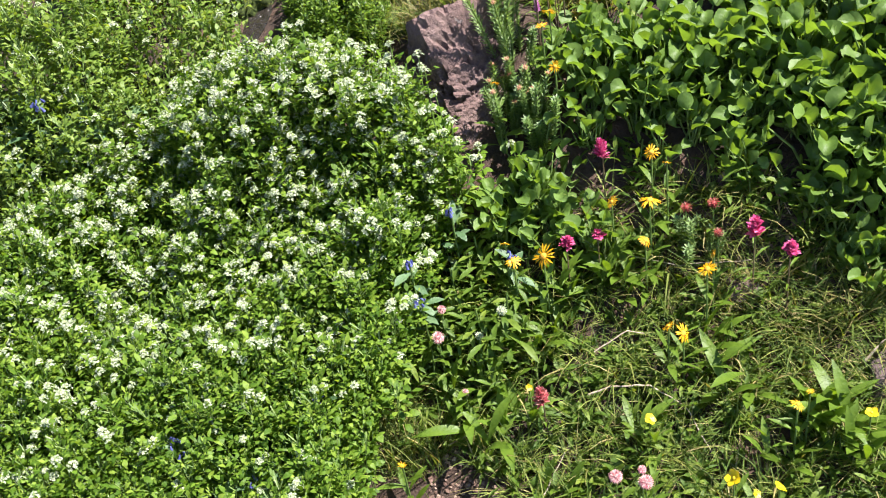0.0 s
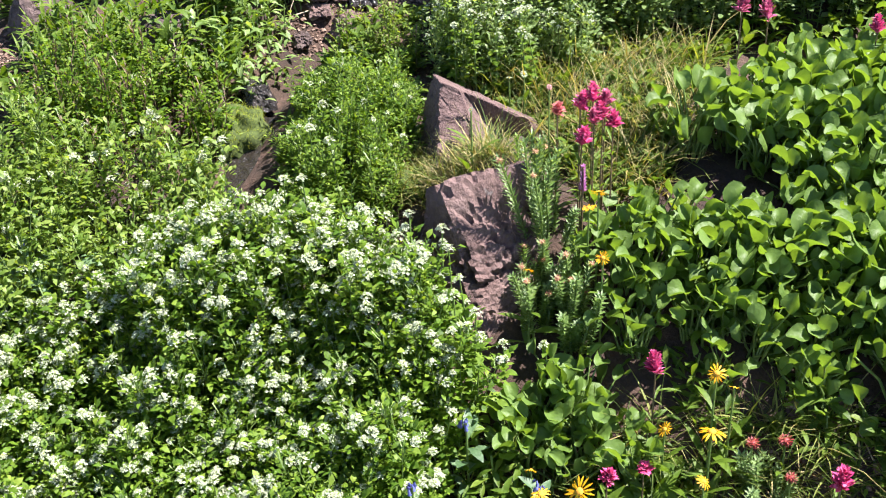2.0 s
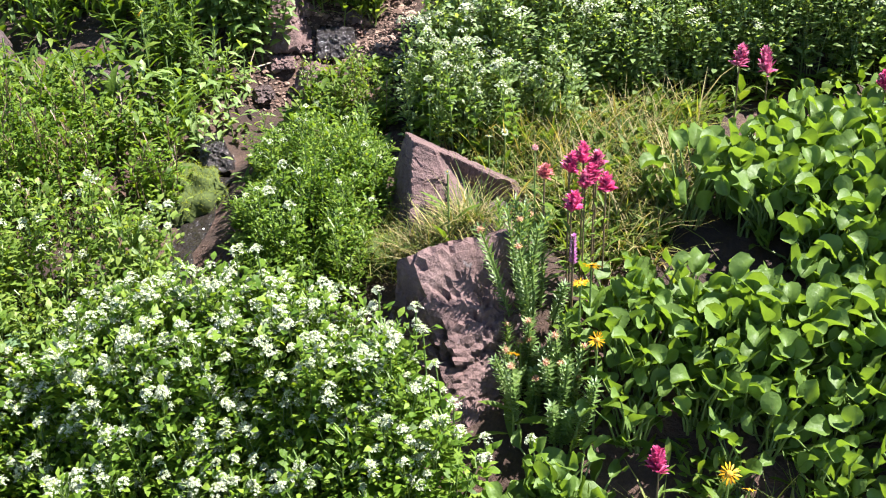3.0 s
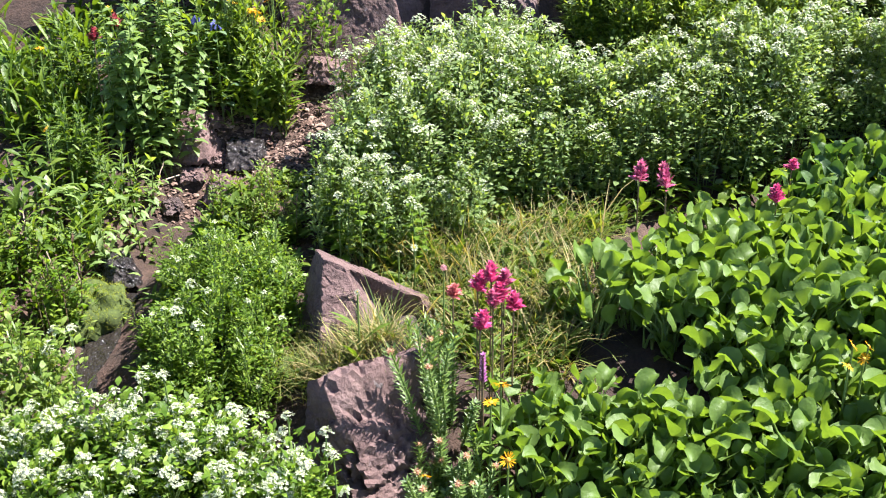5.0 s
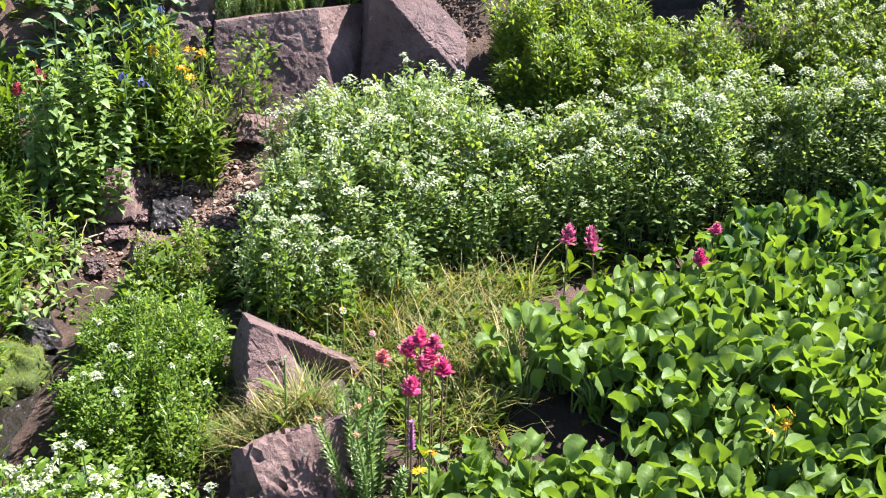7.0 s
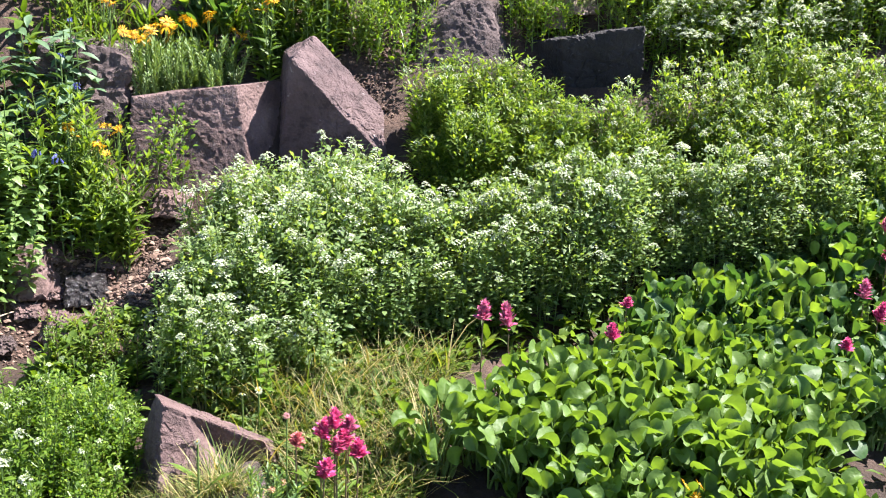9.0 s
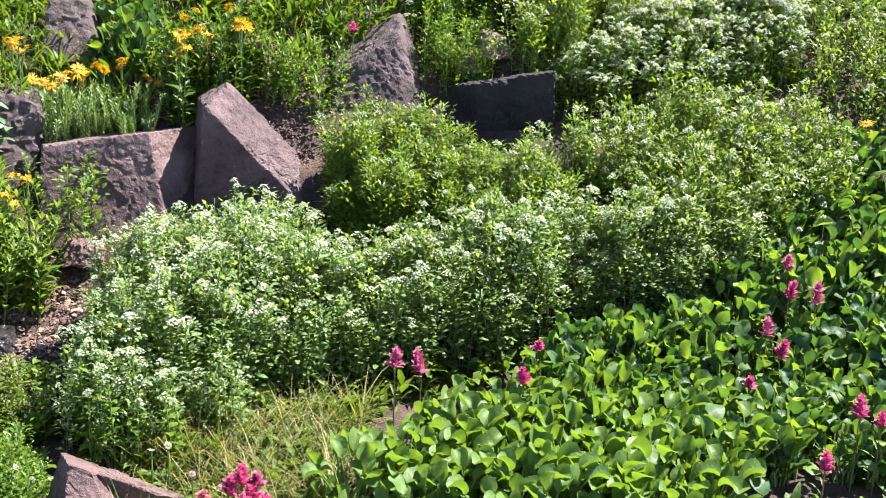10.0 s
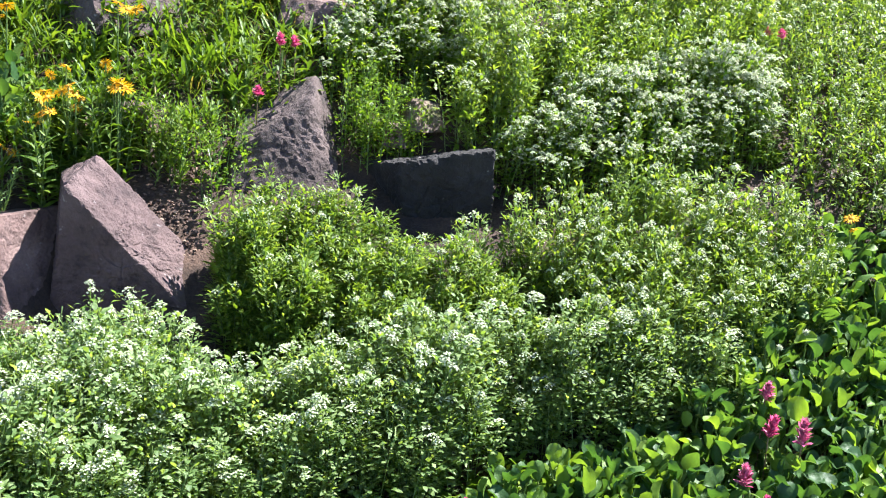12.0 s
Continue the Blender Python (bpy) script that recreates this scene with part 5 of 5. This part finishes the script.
composites("arnica", ARNICA, 84, RAYS, DISC, 7, "golden yellow arnica with lance-shaped leaves in the grass", "yellow composites", 0.85)
composites("arnica", ARNICA_MID, 85, RAYS, DISC, 6, "golden yellow arnica rising between other herbs", "yellow composites", 0.8)
composites("arnica", ARNICA_FAR, 86, RAYS, DISC, 7, "golden yellow arnica on the upper slope", "yellow composites", 1.0, 2)
composites("arnica", ARNICA_LEFT, 87, RAYS, DISC, 6, "golden yellow arnica above the rocks", "yellow composites", 1.0, 3)
for x, y, h, k in (
    (0.030, 1.485, 0.22, 1.05),
):
    plant = thing("elephant_head", x, y, ground_at(x, y) - 0.004, "purple elephant-head flower spike on a dark stem", "flower", "purple spikes")
    part("stem", stalk(h), STEM_RED, plant)
    part("flower_head", SPIKE, None, plant, "dense purple spike", pose(0, 0, h - 0.05) @ Matrix.Diagonal((k * 1.15, k * 1.15, k * 0.85, 1)))
    for i in range(6):
        part("leaf", LANCES_SMALL[i % 4], None, plant, "", pose(0, 0, h * 0.12 * i, 0, -40, i * 137))
BUTTERCUP = (
    (0.234, 0.800, 0.12, 1), (0.382, 0.698, 0.12, 1.4), (0.460, 0.683, 0.11, 1.1), (0.633, 0.801, 0.13, 1), (0.420, 0.676, 0.10, 0.7),
    (-0.000, 0.866, 0.12, 0.6),
)
composites("buttercup", BUTTERCUP, 88, CUPS, EYE, 4, "lemon yellow buttercup on a thin stem in grass", "buttercups")
DAISY = (
    (-0.131, 1.877, 0.12, 0.5), (-0.099, 1.875, 0.13, 0.55), (-0.183, 1.587, 0.14, 0.4),
)
composites("daisy", DAISY, 89, WHITES, EYE, 3, "small white daisy in dry grass", "daisies")


def bluebell_head(rng):
    g = Geo()
    for i in range(7):
        v, t = tube([(0, 0, 0), (0, 0, -0.006), (0, 0, -0.014)], 0.0016, 0.0042, 6)
        g.add(turned(v, pose(rng.uniform(-0.014, 0.014), rng.uniform(-0.014, 0.014), rng.uniform(-0.012, 0.008), rng.uniform(-30, 30), rng.uniform(-30, 30), 0)), t)
    return g


rng = random.Random(6)
BELLS = [bluebell_head(rng).mesh("flower_head", [BLUE]) for _ in range(3)]
BLUEBELL = (
    (-0.673, 0.667, 0.26, 1), (-0.644, 0.652, 0.25, 0.9), (-0.508, 0.624, 0.24, 1.3), (-0.156, 1.135, 0.22, 1), (-0.233, 1.017, 0.24, 1),
    (-0.212, 0.971, 0.22, 0.9), (-0.030, 1.065, 0.20, 0.8), (-0.395, 0.754, 0.25, 0.7), (-1.072, 1.275, 0.25, 1.1), (-0.660, 2.536, 0.26, 1),
    (-0.618, 2.550, 0.26, 1), (-0.641, 2.863, 0.30, 0.7), (-0.658, 2.810, 0.28, 0.7), (-0.605, 2.742, 0.28, 0.7), (-0.991, 1.316, 0.22, 0.3),
    (-1.129, 1.308, 0.24, 0.3),
)
rng = random.Random(90)
for x, y, h, k in BLUEBELL:
    plant = thing("bluebell", x, y, ground_at(x, y) - 0.004, "blue-flowered bluebell with grey-green leaves", "flower", "bluebells", rng.uniform(0, 360))
    part("stem", stalk(h), STEM, plant)
    for i in range(11):
        part("leaf", rng.choice(BLUE_LANCES), None, plant, "", pose(0, 0, h * (0.15 + 0.075 * i), rng.uniform(-15, 15), -rng.uniform(15, 55), rng.uniform(0, 360)) @ Matrix.Scale(0.75, 4))
    part("flower_head", rng.choice(BELLS), None, plant, "hanging blue bells", pose(0, 0, h) @ Matrix.Scale(k * 0.85, 4))


def fluff(rng, n, r, length, flat=1.0, slim=0.4):
    """A round head of many small florets."""
    g = Geo().add(*dome(r * 0.62, r * 0.62 * flat, 3, 8))
    for i in range(n):
        z = 1 - 1.6 * (i + 0.5) / n
        a = i * 2.39996
        q = math.sqrt(max(1 - z * z, 0))
        v, t = blade(length, length * slim, 2, 0.5, 0.2, 0.2)
        v[:, 0] += r * 0.5
        g.add(turned(v, pose(0, 0, 0, rng.uniform(-20, 20), -math.degrees(math.asin(z)) * flat, math.degrees(a))), t)
    return g


rng = random.Random(8)
PALE_HEAD = fluff(rng, 120, 0.011, 0.0105, 1.0, 0.26).mesh("flower_head", [PALE_PINK])
PUFF_HEAD = fluff(rng, 60, 0.010, 0.007).mesh("flower_head", [PETAL_WHITE])
KING_HEAD = fluff(rng, 40, 0.010, 0.008, 0.7).mesh("flower_head", [DARK_RED])


def heads_on_stems(name, spots, seed, head, label, group, leaf_meshes, leaves, size=1.0):
    r = random.Random(seed)
    for x, y, h, k in spots:
        plant = thing(name, x, y, ground_at(x, y) - 0.004, label, "flower", group, r.uniform(0, 360))
        part("stem", stalk(h - 0.006, 0.0, 0.0014), STEM, plant)
        for i in range(leaves):
            part("leaf", r.choice(leaf_meshes), None, plant, "", pose(0, 0, h * 0.7 * i / leaves, 0, -r.uniform(20, 60), r.uniform(0, 360)))
        part("flower_head", head, None, plant, "", pose(0, 0, h) @ Matrix.Scale(k * size, 4))


PALE = (
    (-0.182, 0.931, 0.16, 1.1), (-0.179, 0.991, 0.16, 0.8), (0.167, 0.692, 0.12, 1.1), (0.222, 0.685, 0.12, 1.2), (0.216, 0.699, 0.13, 0.7),
    (-0.035, 1.566, 0.25, 0.5), (-0.126, 0.848, 0.13, 0.6),
)
PUFF = (
    (-0.054, 0.989, 0.16, 1), (-0.101, 0.951, 0.15, 0.8), (1.670, 2.583, 0.20, 1), (1.571, 2.538, 0.20, 0.8), (1.882, 2.752, 0.20, 0.8),
)
heads_on_stems("clover", PALE, 91, PALE_HEAD, "pale pink fluffy clover head on a short stem", "pink clovers", LANCES_SMALL, 6, 0.8)
heads_on_stems("pussytoes", PUFF, 92, PUFF_HEAD, "round woolly white pussytoes head", "white pussytoes", LANCES_SMALL, 4)


# stonecrops: stems set densely with narrow fleshy leaves
def crown_stem(rng, height, leaf, n):
    g = Geo().add(*tube([(0, 0, 0), (0.004, 0, height * 0.5), (0, 0, height)], 0.0028, 0.002, 4), 1)
    for i in range(n):
        s = 0.08 + 0.92 * i / n
        v, t = blade(leaf * rng.uniform(0.8, 1.15), leaf * 0.24, 2, 0.5, -0.3, 0.3)
        g.add(turned(v, pose(0, 0, height * s, rng.uniform(-15, 15), -rng.uniform(15, 40), i * 137.5)), t, 0)
    return g


rng = random.Random(12)
CROWN_STEMS = [crown_stem(rng, 0.20, 0.018, 130).mesh("leafy_stem", [CROWN_LEAF, STEM]) for _ in range(3)]
KING_STEMS = [crown_stem(rng, 0.12, 0.017, 80).mesh("leafy_stem", [SILVER_LEAF, STEM]) for _ in range(2)]
CROWN_HEAD = fluff(rng, 26, 0.0055, 0.0048, 0.8).mesh("flower_head", [RUSSET])


def stonecrop(x, y, n, spread, height, stems, head, flowering, label, seed, group):
    r = random.Random(seed)
    plant = thing("stonecrop", x, y, ground_at(x, y) - 0.004, label, "plant", group)
    for i in range(n):
        a, q, k = r.uniform(0, math.tau), spread * math.sqrt(r.random()), r.uniform(0.5, 1.15) * height
        m = pose(math.cos(a) * q, math.sin(a) * q, 0, r.uniform(-16, 16), r.uniform(-16, 16), r.uniform(0, 360)) @ Matrix.Diagonal((1, 1, k, 1))
        stem = tagged(part("leafy_stem", r.choice(stems), None, plant, "", m), kind="stuff")
        if r.random() < flowering:
            top = 0.20 if stems is CROWN_STEMS else 0.12
            part("flower_head", head, None, stem, "", pose(0, 0, top) @ Matrix.Diagonal((1, 1, 1 / k, 1)))


KINGS = (
    (0.324, 1.171, 0.13, 1), (0.379, 1.180, 0.13, 1.1), (0.386, 1.137, 0.12, 0.9),
)
heads_on_stems("kings_crown", KINGS, 93, KING_HEAD, "dark red king's crown stonecrop head", "king's crowns", LANCES_SMALL, 3)
stonecrop(-0.068, 1.508, 7, 0.03, 0.98, CROWN_STEMS, CROWN_HEAD, 0.4, "clump of rose crown stonecrop with narrow green leaves", 1, "stonecrops")
stonecrop(-0.036, 1.512, 7, 0.035, 0.92, CROWN_STEMS, CROWN_HEAD, 0.2, "clump of rose crown stonecrop with narrow green leaves", 2, "stonecrops")
stonecrop(-0.046, 1.422, 6, 0.035, 0.68, CROWN_STEMS, CROWN_HEAD, 0.6, "clump of rose crown stonecrop with narrow green leaves", 3, "stonecrops")
stonecrop(0.004, 1.409, 9, 0.035, 0.72, CROWN_STEMS, CROWN_HEAD, 0.5, "clump of rose crown stonecrop with narrow green leaves", 4, "stonecrops")
stonecrop(-0.036, 1.394, 10, 0.045, 0.74, CROWN_STEMS, CROWN_HEAD, 0.9, "clump of rose crown stonecrop with narrow green leaves", 5, "stonecrops")
stonecrop(0.019, 1.363, 10, 0.045, 0.76, CROWN_STEMS, CROWN_HEAD, 0.5, "clump of rose crown stonecrop with narrow green leaves", 6, "stonecrops")
stonecrop(0.347, 1.171, 9, 0.04, 1.00, KING_STEMS, KING_HEAD, 0.0, "silvery green king's crown stonecrop clump", 7, "stonecrops")
stonecrop(-0.469, 3.003, 40, 0.09, 1.35, KING_STEMS, KING_HEAD, 0.0, "silvery green king's crown stonecrop clump", 8, "stonecrops")
stonecrop(-0.298, 3.006, 40, 0.09, 1.35, KING_STEMS, KING_HEAD, 0.0, "silvery green king's crown stonecrop clump", 9, "stonecrops")
stonecrop(-0.385, 3.071, 40, 0.09, 1.35, KING_STEMS, KING_HEAD, 0.0, "silvery green king's crown stonecrop clump", 10, "stonecrops")


# ---------------------------------------------------------------- moss, gravel, twigs
def moss_mound(x, y, r, h, seed, label):
    rr = random.Random(seed)
    g = Geo()
    h += 0.035
    v, t = dome(r, h, 10, 26)
    v = [tuple(Vector(p) * (1 + 0.5 * noise.noise(Vector(p) * 38 + Vector((seed, 0, 0))))) for p in v]
    g.add(v, t)
    mound = new("moss_cushion", g.mesh("moss_cushion", [MOSS_BASE]))
    mound.matrix_basis = pose(x, y, min(ground_at(x + a, y + b) for a, b in ((0, 0), (r, 0), (-r, 0), (0, r), (0, -r))) - 0.006)
    tagged(mound, label, "moss", "moss cushions")
    f = Geo()
    pts = np.array(v)
    for i in range(int(2600 * r / 0.06)):
        a, q = rr.uniform(0, math.tau), math.sqrt(rr.random())
        z = h * math.sqrt(max(1 - q * q, 0))
        p = Vector((r * q * math.cos(a), r * q * math.sin(a), z))
        p *= 1 + 0.5 * noise.noise(p * 38 + Vector((seed, 0, 0)))
        k = rr.uniform(0.006, 0.012)
        bv, bt = blade(k, k * 0.55, 1, 0.5, 0.4, 0.2, 1.0, rr.uniform(0.3, 1.5))
        f.add(turned(bv, pose(p.x, p.y, p.z - 0.001, 0, 0, rr.uniform(0, 360))), bt)
    tagged(part("moss_cover", f, [MOSS], mound), kind="stuff")


moss_mound(-0.772, 1.935, 0.068, 0.060, 1, "bright green moss cushion beside the rill")
moss_mound(-0.801, 1.883, 0.050, 0.040, 2, "green moss cushion beside the rill")
moss_mound(-0.370, 1.659, 0.050, 0.025, 3, "yellowish moss cushion behind the boulder")
moss_mound(-0.317, 1.658, 0.050, 0.020, 4, "yellowish moss cushion behind the boulder")
moss_mound(0.847, 3.370, 0.035, 0.030, 5, "bright green moss on a stone up the slope")
moss_mound(-0.833, 1.889, 0.050, 0.050, 6, "green moss cushion beside the rill")


def gravel(polygon, gap, seed, label):
    rr = random.Random(seed)
    g = Geo()
    base = [(1, 0, 0), (-1, 0, 0), (0, 1, 0), (0, -1, 0), (0, 0, 1), (0, 0, -0.6), (0.6, 0.6, 0.55), (-0.6, 0.6, 0.5), (-0.6, -0.6, 0.55), (0.6, -0.6, 0.5)]
    tris = [(0, 6, 9), (6, 4, 9), (6, 2, 7), (6, 7, 4), (7, 1, 8), (7, 8, 4), (8, 3, 9), (8, 9, 4), (0, 2, 6), (2, 1, 7), (1, 3, 8), (3, 0, 9), (0, 5, 2), (2, 5, 1), (1, 5, 3), (3, 5, 0)]
    for x, y in scatter(polygon, gap, rr):
        k = rr.uniform(0.002, 0.006) * (2.4 if rr.random() < 0.05 else 1)
        v = [(a * k * rr.uniform(0.7, 1.3), b * k * rr.uniform(0.7, 1.3), c * k * 0.7) for a, b, c in base]
        g.add(turned(v, pose(x, y, ground_at(x, y) + k * 0.2, rr.uniform(-30, 30), rr.uniform(-30, 30), rr.uniform(0, 360))), tris)
    ob = new("gravel", g.mesh("gravel", [PEBBLE]))
    ob.data.polygons.foreach_set("use_smooth", np.zeros(len(ob.data.polygons), bool))
    return tagged(ob, label, "gravel", kind="stuff")


gravel(((-0.75, 2.24), (-0.74, 2.41), (-0.67, 2.60), (-0.51, 2.63), (-0.49, 2.86), (-0.35, 2.78), (-0.37, 2.35), (-0.62, 2.34)), 0.0075, 1, "reddish gravel and grit in the dry stream bed")
gravel(((-1.46, 1.87), (-1.54, 2.16), (-1.40, 2.22), (-1.20, 2.08), (-1.18, 1.93), (-1.31, 1.86)), 0.009, 2, "pale reddish gravel on the far bank")
gravel(((-0.38, 3.20), (-0.17, 3.35), (0.05, 3.31), (0.24, 3.18), (0.23, 2.90), (0.14, 2.93), (-0.07, 3.11), (-0.23, 3.06)), 0.011, 3, "reddish gravel between the rocks")
gravel(((0.41, 1.31), (0.58, 1.30), (0.63, 1.19), (0.45, 1.11), (0.34, 1.20)), 0.009, 4, "brown grit on the bare soil bank")
gravel(((-0.22, 0.81), (-0.08, 0.82), (-0.05, 0.73), (-0.21, 0.71)), 0.009, 5, "brown grit on bare soil in the grass")


def twig(points, r, label, material=TWIG):
    """A dry stem lying over the plants; points in metres, at height over the soil."""
    g = Geo()
    pts = []
    for i in range(len(points) - 1):
        a, b = Vector(points[i]), Vector(points[i + 1])
        for k in range(6):
            p = a.lerp(b, k / 6)
            pts.append((p.x + 0.004 * noise.noise(p * 30), p.y, p.z + 0.004 * noise.noise(p * 40)))
    pts.append(tuple(points[-1]))
    g.add(*tube(pts, r, r * 0.5, 5))
    return tagged(new("dry_twig", g.mesh("dry_twig", [material])), label, "twig", "dry twigs")


twig(((0.113, 0.888, 0.264), (0.158, 0.897, 0.279), (0.236, 0.899, 0.280), (0.306, 0.871, 0.247), (0.349, 0.794, 0.202)), 0.0022, "bent pale dry stem lying over grass")
twig(((0.125, 0.971, 0.303), (0.196, 0.999, 0.337), (0.229, 1.000, 0.327)), 0.0018, "short pale dry twig in the grass")
twig(((0.189, 1.161, 0.409), (0.305, 1.138, 0.391), (0.453, 1.137, 0.400)), 0.0016, "thin dry stem across the soil bank")
twig(((-0.176, 0.805, 0.207), (-0.103, 0.818, 0.243)), 0.0014, "thin dry stem in the grass")
twig(((0.506, 1.247, 0.505), (0.538, 1.216, 0.453)), 0.0018, "dry stem on the soil bank")
twig(((-0.735, 2.315, 0.889), (-0.725, 2.352, 0.948)), 0.002, "dry stalk leaning by the stream bed")
twig(((-0.723, 2.349, 0.899), (-0.663, 2.415, 0.907), (-0.640, 2.447, 0.933)), 0.002, "dry stick lying in the stream bed")
twig(((-0.141, 1.539, 0.759), (-0.092, 1.536, 0.805)), 0.0015, "thin dry stem hanging over the boulder")
twig(((-0.180, 1.514, 0.718), (-0.121, 1.531, 0.786), (-0.082, 1.533, 0.818)), 0.0012, "thin dry stem hanging over the boulder")
twig(((-0.340, 3.067, 1.339), (-0.286, 3.033, 1.402)), 0.0015, "dry twig on the boulder")
twig(((0.022, 0.711, 0.166), (0.067, 0.782, 0.216)), 0.0014, "thin pale dry stem in the grass")
twig(((0.652, 0.959, 0.277), (0.691, 0.979, 0.317)), 0.003, "dry woody stick in the grass")
